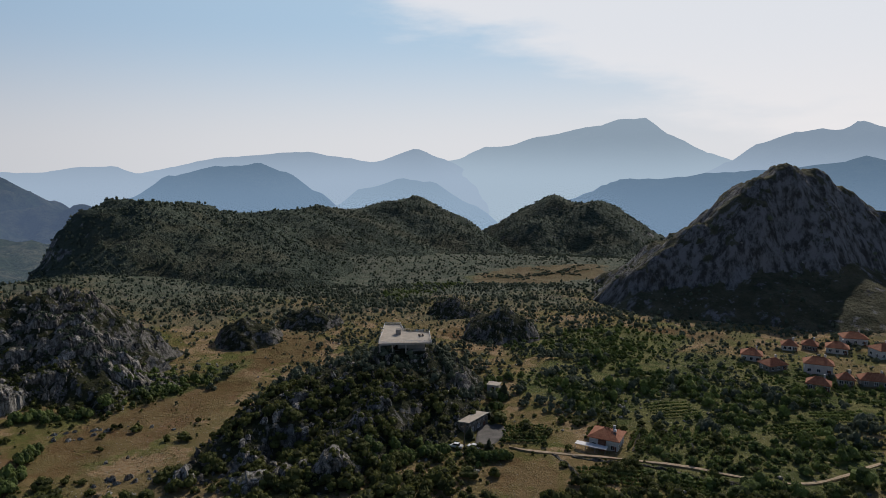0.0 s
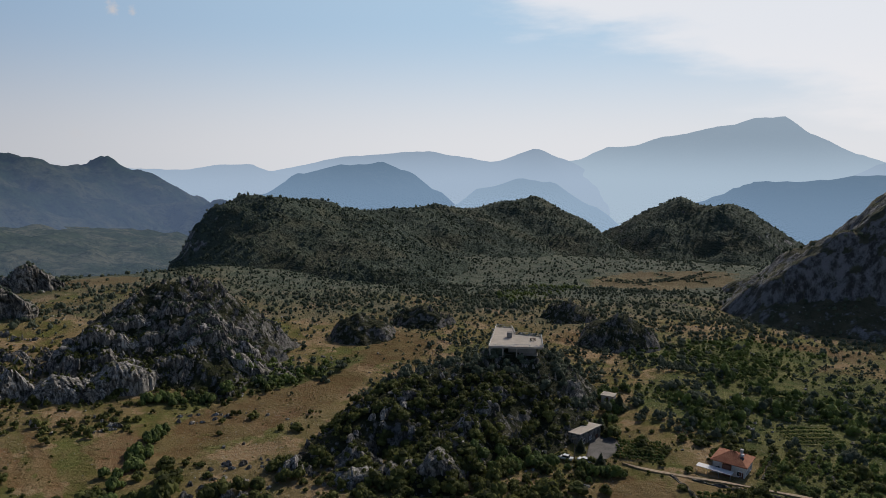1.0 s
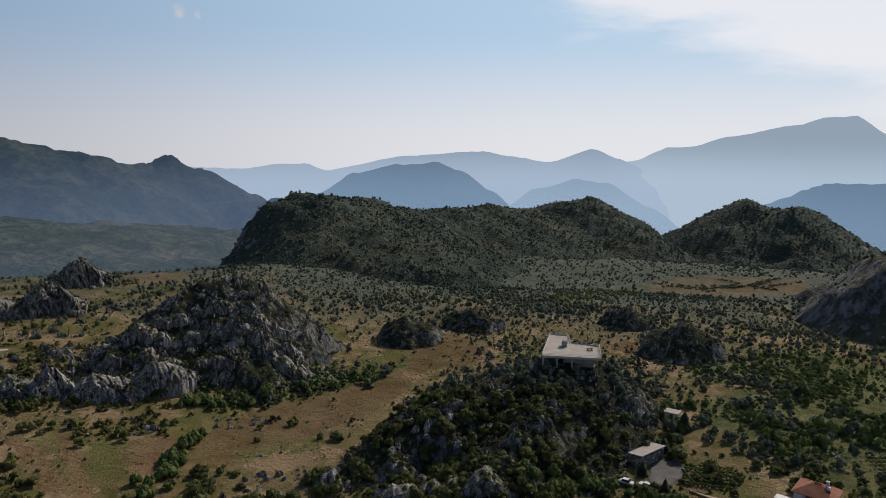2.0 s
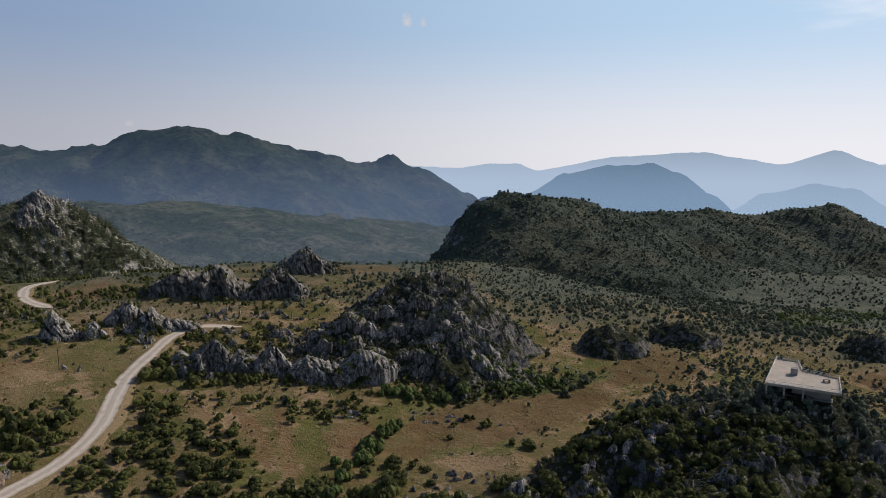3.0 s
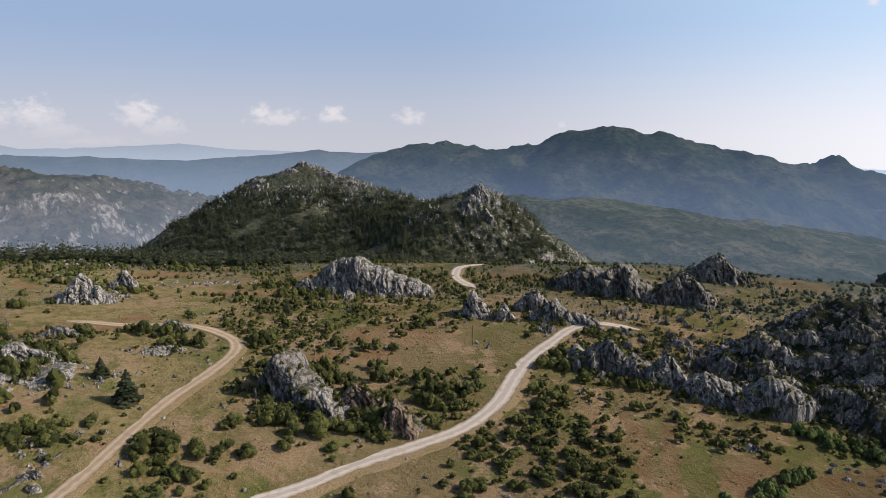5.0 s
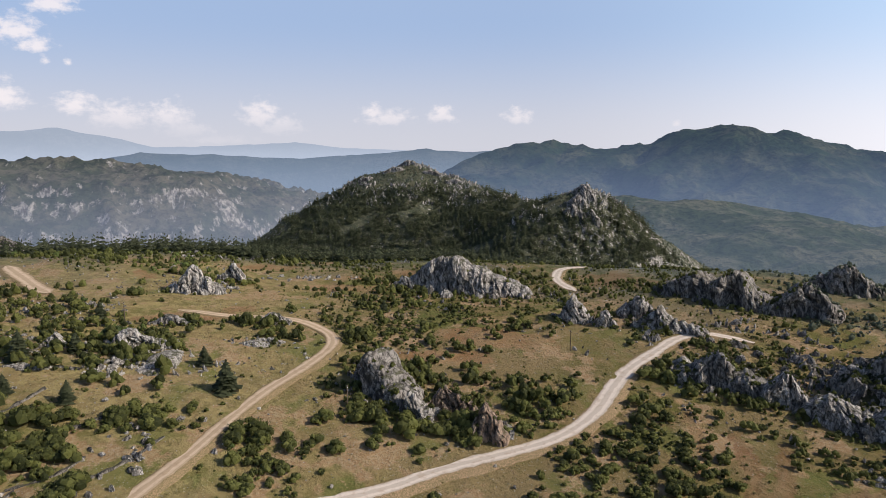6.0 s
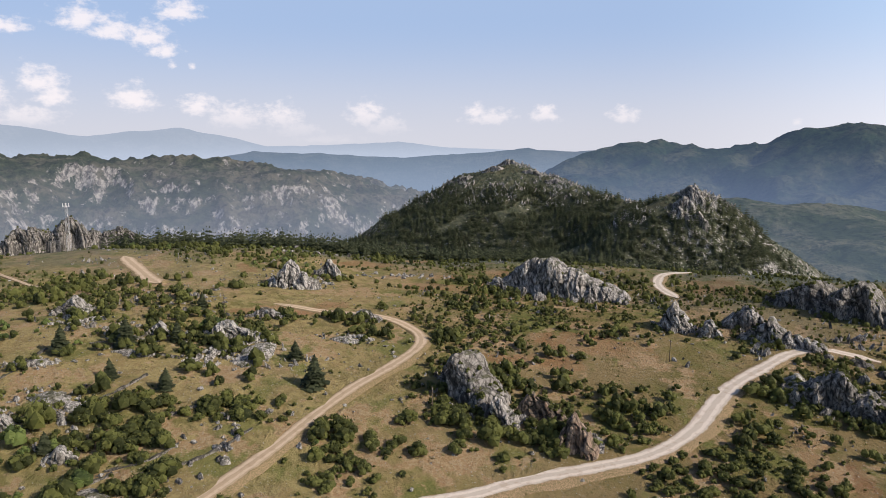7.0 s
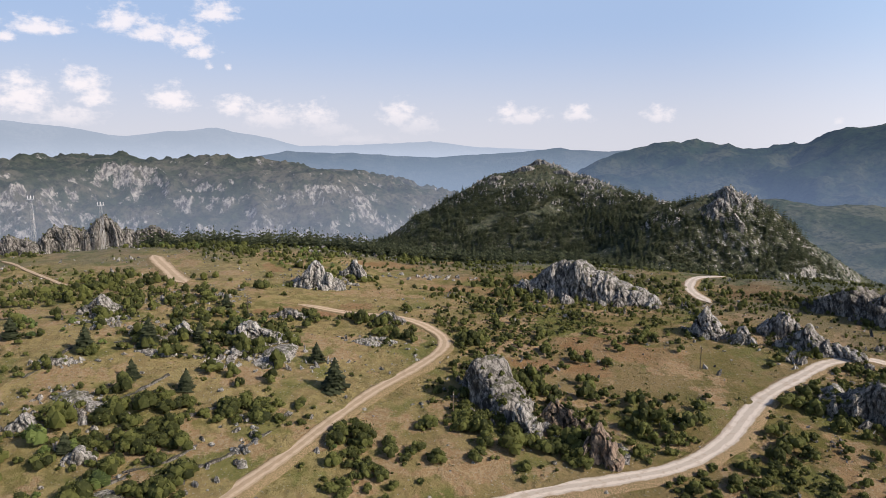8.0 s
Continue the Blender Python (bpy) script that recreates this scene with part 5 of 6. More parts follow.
def near_thickness(x, y):
    """How thickly shrubs grow, 0 to 1."""
    t = 0.42 - 0.09 * step(-120, -170, x) * step(90, 40, y) + 0.85 * fbm(x, y, 42, 3, 25) + 0.35 * fbm(x, y, 11, 2, 27)
    t = t + 0.32 * (height(x, y) > base_height(x, y) + 0.5) + 0.06 * step(220, 300, np.hypot(x, y)) * step(-180, -240, x)
    t = t + 0.16 * (np.max([hill_height(x, y, name) for name in KNOLLS], axis=0) > base_height(x, y) + 2) + 0.42 * (castle_crag(x, y) > base_height(x, y) + 2) * (fbm(x, y, 16, 2, 55) > -0.35)
    soil = patches(x, y, SOIL_FIELDS)
    t = t * (1 - 0.7 * step(0.2, 0.6, soil)) + 0.62 * patches(x, y, LUSH) + 0.26 * step(250, 320, np.hypot(x, y)) * step(-190, -100, x)
    t = t * (1 - 0.9 * patches(x, y, MEADOWS)) + 0.8 * patches(x, y, THICKETS)
    t = np.where(hill_height(x, y, "cone_hill") > base_height(x, y), (0.06 + 0.35 * fbm(x, y, 14, 2, 29)) * (hill_height(x, y, "cone_hill") < 58), t)
    for ox, oy, length, width, turn, grown in OUTCROPS:
        c, s = math.cos(radians(turn)), math.sin(radians(turn))
        u, v = ((x - ox) * c + (y - oy) * s) / (length * 0.5), (-(x - ox) * s + (y - oy) * c) / (width * 0.5)
        r = np.sqrt(u * u + v * v)
        t = np.where(r < 0.72, 0.0, t + grown * step(2.2, 1.1, r))
    return t


def plant_near():
    x, y, rnd = polar_points(70000, 95, 480, -42, 124, 5)
    thick = near_thickness(x, y)
    keep = thick > rnd.uniform(0.05, 1.0, len(x))
    x, y = x[keep], y[keep]
    crag = castle_crag(x, y) > base_height(x, y) + 2
    size = (0.45 + 2.3 * rnd.uniform(0, 1, len(x)) ** 2.0) * (0.85 + 0.4 * (fbm(x, y, 30, 2, 50) > 0)) * np.where(crag, 1.2, 1.0) * np.where(rnd.uniform(0, 1, len(x)) < 0.08, 1.35, 1.0) * (1 + 0.18 * patches(x, y, LUSH))
    rocky = np.max([hill_height(x, y, name) for name in KNOLLS], axis=0) > base_height(x, y) + 1
    size = size * np.where(rocky, 0.55, np.where(crag, 0.78, 1.0)) * (1 - 0.28 * step(140, 210, y)) * (1 - 0.36 * step(240, 320, np.hypot(x, y)))
    keep = (road_gap(x, y) > 0.9 * size + 0.4) & ~BUILT(x, y)
    x, y, size = x[keep], y[keep], size[keep]
    # thin out what stands inside larger shrubs
    cell = np.round(x / 1.7).astype(int) * 4096 + np.round(y / 1.7).astype(int)
    order = np.argsort(-size)
    first = np.sort(order[np.unique(cell[order], return_index=True)[1]])
    x, y, size = x[first], y[first], size[first]
    z = height(x, y) - 0.1 * size
    perch = np.array([p[:] for p in PERCHES])
    x, y, z = np.append(x, perch[:, 0]), np.append(y, perch[:, 1]), np.append(z, perch[:, 2] - 0.3)
    size = np.append(size, rnd.uniform(0.4, 1.2, len(perch)))
    lush = patches(x, y, LUSH) + 0.5 * fbm(x, y, 25, 2, 52) + 0.3 * rnd.uniform(-1, 1, len(x)) + 0.45 * step(-110, -170, x) * step(60, 20, y) > 0.85
    # shrubs past this line get the leaf colour greyed for haze
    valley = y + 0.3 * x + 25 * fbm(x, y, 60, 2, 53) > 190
    away = np.hypot(x + 8, y - 25)
    close, mid_way = away < 190, away < 290
    single = close & (np.hypot(x + 8, y - 25) < 172) & (x < -60)
    pick = np.nonzero(single)[0][:260]
    single[:] = False
    single[pick] = True
    near = [bush_arrays(k, 7, 98, 0.14, 0.95, 1) for k in range(6)]
    mid = [bush_arrays(12 + k, 4, 28, 0.18, 0.95, 1) for k in range(6)]
    far = [bush_arrays(18 + k, 1, 8, 0.35, 0.95, 1) for k in range(6)]
    for sel, mat, label, seed in ((~lush, BUSH, "dark green maquis shrubs scattered over the slopes", 1), (lush, BUSH_GREEN, "fresh green orchard trees and hedges", 2)):
        for ring, protos, leaf in ((close & ~single, near, mat), (~close & mid_way & ~valley, mid, mat), (~close & mid_way & valley, mid, HAZED_LEAF if mat is BUSH else mat),
                                   (~mid_way & ~valley, far, mat), (~mid_way & valley, far, HAZED_LEAF if mat is BUSH else mat)):
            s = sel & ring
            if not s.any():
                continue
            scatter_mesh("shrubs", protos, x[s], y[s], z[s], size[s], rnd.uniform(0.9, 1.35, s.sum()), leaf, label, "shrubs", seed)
    plant_single(x[pick], y[pick], z[pick], size[pick], lush[pick])


def plant_single(x, y, z, size, lush):
    """The nearest shrubs, each one a thing with its stem and crown."""
    protos = []
    for k in range(8):
        green = k >= 6
        ob = empty("shrub", pose(0, 0, -50), "fresh green rounded shrub on the dry slope" if green else "dark green rounded shrub on the dry slope", "shrub", "near shrubs")
        crown = new("crown", mesh_of("crown", *bush_arrays(60 + k, 8, 420, 0.10, 0.95, 2), BUSH_GREEN if green else BUSH))
        crown.parent = ob
        bm = bmesh.new()
        for a in range(3):
            rod(bm, (0, 0, -0.15), (0.22 * math.cos(a * 2.1), 0.22 * math.sin(a * 2.1), 0.75), 0.07, 0.03, 5)
        part("stem", bm, BARK, ob)
        protos.append(ob)
    rnd = random.Random(4)
    used = set()
    for k in range(len(x)):
        i = rnd.choice((6, 7)) if lush[k] else rnd.randrange(6)
        m = pose(x[k], y[k], z[k], 0, 0, rnd.uniform(0, 360)) @ Matrix.Diagonal((size[k], size[k], size[k] * rnd.uniform(0.9, 1.3), 1))
        if i in used:
            copy_thing(protos[i], m @ Matrix.Diagonal([1 / v for v in protos[i].scale] + [1]))
        else:
            used.add(i)
            protos[i].matrix_basis = m
    for i, ob in enumerate(protos):
        if i not in used:
            ob.matrix_basis = pose(-150 - 4 * i, 30, float(height(-150 - 4 * i, 30)))


def plant_far():
    x, y, rnd = polar_points(76000, 455, 1180, -40, 118, 6, 1.2)
    zb, z = base_height(x, y), height(x, y)
    wood = 0.60 + 0.6 * fbm(x, y, 80, 3, 33) + 0.2 * (z > zb + 4) - 0.7 * patches(x, y, SOIL_FIELDS)
    wood = np.where(hill_height(x, y, "grey_knoll") > zb, wood - 0.4, wood)
    wood = np.where((x < -420) & (y < 450), wood + 0.25, wood)
    keep = (wood > rnd.uniform(0.1, 1.0, len(x))) & (hill_height(x, y, "cone_hill") < zb + 1)
    keep &= ~((x < -425) & (x > -930) & (y < 470) & (z < 30))
    x, y, z = x[keep], y[keep], z[keep]
    size = rnd.uniform(0.8, 1.9, len(x))
    protos = [bush_arrays(30 + k, 1, 3, 0.4, 1.0, 1) for k in range(6)]
    scatter_mesh("woodland", protos, x, y, z - 0.2, size * np.where(z > zb[keep] + 4, 0.85, 0.7), rnd.uniform(0.8, 1.3, len(x)), HAZED_LEAF, "dense dark scrub woodland on the hills", "woods", 3)
    pines = [conifer_arrays(k, 5, 5, 3.0) for k in range(4)]
    x, y = rnd.uniform(-1050, -425, 19000), rnd.uniform(-170, 480, 19000)
    z = height(x, y)
    keep = (z < 26 + 14 * fbm(x, y, 60, 3, 35)) & (z > -75) & (fbm(x, y, 50, 3, 36) > -0.28)
    x, y, z = x[keep], y[keep], z[keep]
    belt_x, belt_y = rnd.uniform(-490, -402, 2600), rnd.uniform(-100, 300, 2600)
    x, y, z = np.append(x, belt_x), np.append(y, belt_y), np.append(z, height(belt_x, belt_y))
    scatter_mesh("pine_wood", pines, x, y, z - 0.2, rnd.uniform(2.0, 3.4, len(x)), rnd.uniform(0.8, 1.2, len(x)), PINE, "dark pine wood at the hill's foot", "woods", 4)


def stones():
    x, y, rnd = polar_points(17000, 95, 420, -40, 122, 8)
    heap = fbm(x, y, 26, 3, 71) + 0.4 * (castle_crag(x, y) > base_height(x, y)) - patches(x, y, SOIL_FIELDS) * 0.7
    keep = (heap > rnd.uniform(-0.25, 0.75, len(x))) & (road_gap(x, y) > 0.6) & ~BUILT(x, y)
    x, y = x[keep], y[keep]
    size = 0.35 + 1.7 * rnd.uniform(0, 1, len(x)) ** 4
    protos = []
    for me in BOULDERS:
        v = np.array([q.co[:] for q in me.vertices])
        me.calc_loop_triangles()
        protos.append((v, np.array([t.vertices[:] for t in me.loop_triangles])))
    scatter_mesh("field_stones", protos, x, y, height(x, y), size, np.full(len(x), 0.8), STONE_PALE, "pale grey limestone stones strewn in the grass", "stones", 9)


def tufts():
    """Low dry cushions and grass tufts that roughen the open ground."""
    x, y, rnd = polar_points(26000, 95, 330, 0, 124, 81)
    keep = (0.45 + 0.9 * fbm(x, y, 14, 3, 82) - 0.3 * patches(x, y, MEADOWS) > rnd.uniform(0, 1, len(x))) & (road_gap(x, y) > 0.3) & ~BUILT(x, y)
    x, y = x[keep], y[keep]
    protos = [bush_arrays(130 + k, 1, 5, 0.5, 0.7, 1) for k in range(5)]
    for k in range(5):
        v, f = protos[k]
        protos[k] = (v, f[::2])
    scatter_mesh("grass_tufts", protos, x, y, height(x, y), 0.16 + 0.42 * rnd.uniform(0, 1, len(x)) ** 2, np.full(len(x), 0.8), TUFT, "low dry tufts of grass and thyme", "grass", 83)


def BUILT(x, y):
    """Where buildings and yards stand."""
    out = np.zeros(np.shape(x), bool)
    for bx, by, r in YARDS:
        out |= np.hypot(x - bx, y - by) < r
    return out


YARDS = [(-17, 246, 7), (-13, 235, 8), (48, 185, 8), (38, 176, 4), (13, 197, 6), (9, 200, 4), (17.5, 240, 3)]
VILLAGE = [  # x, y, turn, width, depth, wall height, white walls
    (129, 257, 18, 10, 7, 2.6, False), (126, 269, -25, 9, 7, 3.4, True), (149, 284, -20, 7, 6, 3, True), (159, 286, -30, 7, 6, 3, False),
    (144, 252, -24, 12, 7, 4.6, True), (168, 281, -28, 10, 7, 3.2, True), (157, 238, -18, 12, 6, 2.6, False), (147, 239, -20, 6, 5, 2.6, False),
    (183, 274, 10, 10, 8, 4.4, True), (135, 235, -30, 9, 6, 2.6, False), (182, 293, -15, 12, 8, 3.6, True), (199, 286, 20, 10, 8, 4, True), (206, 268, -10, 10, 8, 4, True),
]
YARDS += [(v[0], v[1], 4.8) for v in VILLAGE] + [(214, 304, 8)]
craggy(-175, -85, 200, 285, 2000, lambda x, y: hill_height(x, y, "slab_mound") > base_height(x, y) + 1, 0.5, 1.9, 90, True, "slanted dark limestone slabs all over the mound")
craggy(-95, 25, 150, 262, 1800, lambda x, y: castle_crag(x, y) > base_height(x, y) + 1, 0.5, 1.7, 91, True, "dark limestone blades standing out of the crag")
craggy(-110, 50, 285, 370, 1800, lambda x, y: height(x, y) > base_height(x, y) + 2, 0.5, 1.7, 92, True, "dark limestone blades on the low knolls")
craggy(-235, -150, 170, 235, 900, lambda x, y: (fbm(x, y, 18, 2, 95) > 0.0) & (road_gap(x, y) > 1.5), 0.6, 2.6, 93, False, "grey limestone blades among the shrubs")
craggy(-420, -150, -120, 60, 1500, lambda x, y: (fbm(x, y, 22, 2, 96) > 0.25) & (road_gap(x, y) > 1.5), 0.4, 1.8, 94, False, "pale limestone blades scattered in the grass")
craggy(-420, -160, 60, 250, 1500, lambda x, y: (fbm(x, y, 22, 2, 97) > 0.25) & (road_gap(x, y) > 1.5), 0.4, 2.0, 95, False, "grey limestone blades scattered in the pasture")
craggy(-1120, -620, 60, 460, 15000, lambda x, y: (hill_height(x, y, "bare_hill") > 10 + 20 * fbm(x, y, 50, 2, 98)) & (fbm(x, y, 40, 3, 99) > -0.1), 1.2, 4.4, 98, None, "grey limestone rocks over the hill's brow")
plant_near()
plant_far()
stones()
tufts()


# ---- buildings ----
def hip_roof(w, d, z, rise, over, gable=False):
    """A tiled roof with a ridge along x, with its thickness and eaves."""
    bm = bmesh.new()
    x, y = w / 2 + over, d / 2 + over
    inset = over * 0.2 if gable else min(y * 0.9, x * 0.85)
    low = [bm.verts.new(p) for p in ((-x, -y, z), (x, -y, z), (x, y, z), (-x, y, z))]
    eave = [bm.verts.new(p) for p in ((-x, -y, z + 0.18), (x, -y, z + 0.18), (x, y, z + 0.18), (-x, y, z + 0.18))]
    r0, r1 = bm.verts.new((-x + inset, 0, z + rise)), bm.verts.new((x - inset, 0, z + rise))
    bm.faces.new(low[::-1])
    for k in range(4):
        bm.faces.new((low[k], low[(k + 1) % 4], eave[(k + 1) % 4], eave[k]))
    bm.faces.new((eave[0], eave[1], r1, r0))
    bm.faces.new((eave[2], eave[3], r0, r1))
    bm.faces.new((eave[1], eave[2], r1))
    bm.faces.new((eave[3], eave[0], r0))
    return bm


def tile_ribs(w, d, z, rise, over):
    """Rows of raised roof tiles on the two long slopes and a ridge row."""
    bm = bmesh.new()
    x, y = w / 2 + over, d / 2 + over
    inset = min(y * 0.9, x * 0.85)
    for side in (-1, 1):
        n = int(2 * x / 0.45)
        for k in range(n):
            px = -x + (k + 0.5) * 2 * x / n
            reach = min(1.0, (x - abs(px)) / inset)
            rod(bm, (px, side * y, z + 0.22), (px, side * y * (1 - reach), z + 0.22 + (rise - 0.18) * reach), 0.10, 0.10, 5)
    rod(bm, (-x + inset, 0, z + rise + 0.02), (x - inset, 0, z + rise + 0.02), 0.16, 0.16, 6)
    return bm


def window(parent, x, y, z, w, h, face):
    """A framed window on a wall; face: 0 front, 1 right, 2 back, 3 left."""
    ob = new("window")
    ob.parent = parent
    ob.matrix_basis = pose(x, y, z, 0, 0, face * 90)
    frame_bm = boxes((-w / 2 - 0.08, w / 2 + 0.08, -0.06, 0.04, h, h + 0.1), (-w / 2 - 0.08, w / 2 + 0.08, -0.12, 0.04, -0.1, 0), (-w / 2 - 0.08, -w / 2, -0.06, 0.04, 0, h),
                     (w / 2, w / 2 + 0.08, -0.06, 0.04, 0, h), (-0.04, 0.04, -0.05, 0.02, 0, h))
    part("frame", frame_bm, WHITE_PAINT, ob)
    part("pane", boxes((-w / 2, w / 2, -0.02, 0.03, 0, h)), DARK_GLASS, ob)
    return ob


def house(x, y, turn, w, d, tall, white, label, rise=2.2, group="village houses"):
    z = float(height(x, y)) - 0.2
    ob = empty("house", pose(x, y, z, 0, 0, turn), label, "house", group)
    part("wall", boxes((-w / 2, w / 2, -d / 2, d / 2, -1.5, tall)), PLASTER if white else CONCRETE_DARK, ob, "white rendered walls" if white else "grey rough walls")
    part("roof", hip_roof(w, d, tall, rise, 0.6), ROOF_TILE, ob, "red clay tile roof")
    part("roof_tiles", tile_ribs(w, d, tall, rise, 0.6), ROOF_TILE, ob)
    chimney = part("chimney", boxes((w * 0.2, w * 0.2 + 0.6, 0.5, 1.1, tall + 0.4, tall + rise + 0.7), (w * 0.2 - 0.1, w * 0.2 + 0.7, 0.4, 1.2, tall + rise + 0.7, tall + rise + 0.85)), PLASTER, ob)
    storeys = [0.9] if tall < 4.2 else [0.9, 3.6]
    for level in storeys:
        if level + 1.2 > tall:
            continue
        for k in range(3):
            window(ob, -w / 2 + w * (k + 0.5) / 3, -d / 2 - 0.01, level, 1.1, 1.2, 0)
        for k in range(2):
            window(ob, -w / 2 - 0.01, -d / 2 + d * (k + 0.5) / 2, level, 1.0, 1.2, 3)
            window(ob, w / 2 + 0.01, -d / 2 + d * (k + 0.5) / 2, level, 1.0, 1.2, 1)
    if len(storeys) > 1:
        part("balcony", boxes((-w / 2 + 0.3, w / 2 - 0.3, -d / 2 - 1.3, -d / 2 + 0.05, 2.75, 2.92), (-w / 2 + 0.3, w / 2 - 0.3, -d / 2 - 1.3, -d / 2 - 1.22, 2.92, 3.75)), PLASTER, ob)
    part("door", boxes((w * 0.33, w * 0.33 + 1.0, -d / 2 - 0.06, -d / 2 + 0.05, -0.1, 2.0)), BROWN_PAINT, ob, "brown wooden door")
    return ob


for vx, vy, vturn, vw, vd, vt, vwhite in VILLAGE:
    house(vx, vy, vturn, 0.8 * vw, 0.85 * vd, max(2.5, 0.85 * vt), vwhite, "white village house with a red tiled roof" if vwhite else "low grey village house with a red tiled roof")


def apartment(x, y, turn):
    z = float(height(x, y)) - 0.2
    ob = empty("apartment_building", pose(x, y, z, 0, 0, turn), "white flat-roofed apartment block with stacked balconies", "building")
    part("wall", boxes((-5, 5, -6, 6, -1, 13)), PLASTER, ob)
    part("roof", boxes((-5.4, 5.4, -6.4, 6.4, 13.0, 13.4)), CONCRETE, ob)
    for k in range(4):
        part("balcony", boxes((-6.4, -4.95, -5, 5, 0.3 + 3.2 * k, 0.5 + 3.2 * k), (-6.4, -6.28, -5, 5, 0.5 + 3.2 * k, 1.4 + 3.2 * k)), WHITE_PAINT, ob)
        for j in (-3, 0, 3):
            window(ob, -5.01, j, 1.2 + 3.2 * k, 1.4, 1.5, 3)
            window(ob, j, -6.01, 1.2 + 3.2 * k, 1.4, 1.5, 0)
    return ob


apartment(214, 304, 20)


def garden_house():
    """The single house among the gardens: white walls, red hipped roof, a flat white porch roof before it."""
    ob = house(47.6, 188.0, -28, 8.2, 7.4, 3.6, True, "white garden house with a red hipped tile roof", 2.0, "garden house")
    part("porch_roof", boxes((-7.5, 1.6, -6.9, -4.6, 2.0, 2.12)), WHITE_PAINT, ob, "flat white sheet porch roof")
    for px in (-7.2, -4.4, -1.6, 1.3):
        bm = bmesh.new()
        rod(bm, (px, -6.7, -1), (px, -6.7, 2.0), 0.07)
        part("post", bm, STEEL, ob)
    part("entrance", boxes((-1.4, 0.7, -4.6, -3.5, -0.5, 3.4), bevel=0.05), BROWN_PAINT, ob, "brown boarded entrance bay")
    part("water_tank", boxes((2.0, 2.8, -0.6, 0.2, 4.9, 5.6), bevel=0.1), WHITE_PAINT, ob)
    for k in range(2):
        m = boxes((-0.5, 0.5, -0.45, 0.45, 0, 0.08))
        bmesh.ops.transform(m, matrix=pose(2.6, -1.6 - 1.2 * k, 4.85 - 0.62 * k, 26, 0, 0), verts=m.verts)
        part("solar_panel", m, DARK_GLASS, ob)


garden_house()


def terrace_building():
    """An unfinished concrete terrace on columns on top of the crag, an L in plan with a thin railing."""
    z = 31.2
    ob = empty("terrace_building", pose(0, 0, 0), "unfinished concrete terrace on columns on the crag", "building")
    outline = [(-22.3, 227.1), (-4.2, 228.5), (-5.2, 241.5), (-14.6, 243.5), (-16.4, 252.0), (-22.2, 252.0)]
    bm = bmesh.new()
    face = bm.faces.new([bm.verts.new((px, py, z - 0.45)) for px, py in outline])
    up = bmesh.ops.extrude_face_region(bm, geom=[face])
    bmesh.ops.translate(bm, vec=(0, 0, 0.45), verts=[v for v in up["geom"] if isinstance(v, bmesh.types.BMVert)])
    bmesh.ops.recalc_face_normals(bm, faces=bm.faces)
    part("roof_slab", bm, CONCRETE, ob, "pale dusty concrete deck")
    for (x0, y0), (x1, y1) in zip(outline, outline[1:] + outline[:1]):
        edge = part("kerb", rod(bmesh.new(), (x0, y0, z + 0.12), (x1, y1, z + 0.12), 0.16, 0.16, 4), CONCRETE, ob)
        for h in (0.55, 1.0):
            part("rail", rod(bmesh.new(), (x0, y0, z + h), (x1, y1, z + h), 0.045, 0.045, 5), WHITE_PAINT, edge)
        n = max(2, int(math.hypot(x1 - x0, y1 - y0) / 2.2))
        for k in range(n):
            f = k / n
            part("post", rod(bmesh.new(), (x0 + (x1 - x0) * f, y0 + (y1 - y0) * f, z), (x0 + (x1 - x0) * f, y0 + (y1 - y0) * f, z + 1.0), 0.05, 0.05, 5), WHITE_PAINT, edge)
    for cx, cy in ((-22.0, 227.5), (-17.6, 227.8), (-13.0, 228.2), (-22.0, 234.0), (-21.9, 241.0), (-21.9, 248.0), (-17.5, 235.0)):
        part("column", boxes((cx - 0.22, cx + 0.22, cy - 0.22, cy + 0.22, min(float(height(cx, cy)) - 0.5, 27.0), z - 0.45)), CONCRETE, ob)
    for x0, x1, y0, y1 in ((-22.2, -17.4, 227.35, 227.65), (-22.15, -21.85, 227.5, 241.0)):
        part("beam", boxes((x0, x1, y0, y1, 27.6, 27.9)), CONCRETE, ob)
    part("lower_floor", boxes((-21.6, -6.0, 229.5, 241.0, 27.9, 28.1)), CONCRETE_DARK, ob)
    part("back_wall", boxes((-16.0, -6.5, 231.0, 231.3, 28.1, 30.74)), CONCRETE_DARK, ob)
    part("stair_head", boxes((-17.2, -15.4, 238.6, 240.6, z, z + 1.9), bevel=0.08), CONCRETE_DARK, ob, "dark stair hatch on the deck")
    return ob


terrace_building()


def deck_table(x, y):
    ob = empty("picnic_table", pose(x, y, 31.2, 0, 0, 20), "weathered grey table with benches on the deck", "table", "deck tables")
    part("tabletop", boxes((-0.9, 0.9, -0.4, 0.4, 0.70, 0.76)), WOOD, ob)
    for sx in (-0.7, 0.7):
        part("leg", boxes((sx - 0.05, sx + 0.05, -0.35, 0.35, 0, 0.70)), WOOD, ob)
    for sy in (-0.75, 0.75):
        part("bench", boxes((-0.9, 0.9, sy - 0.14, sy + 0.14, 0.40, 0.45), (-0.7, -0.6, sy - 0.1, sy + 0.1, 0, 0.4), (0.6, 0.7, sy - 0.1, sy + 0.1, 0, 0.4)), WOOD, ob)


for tx, ty in ((-8, 237),):
    deck_table(tx, ty)


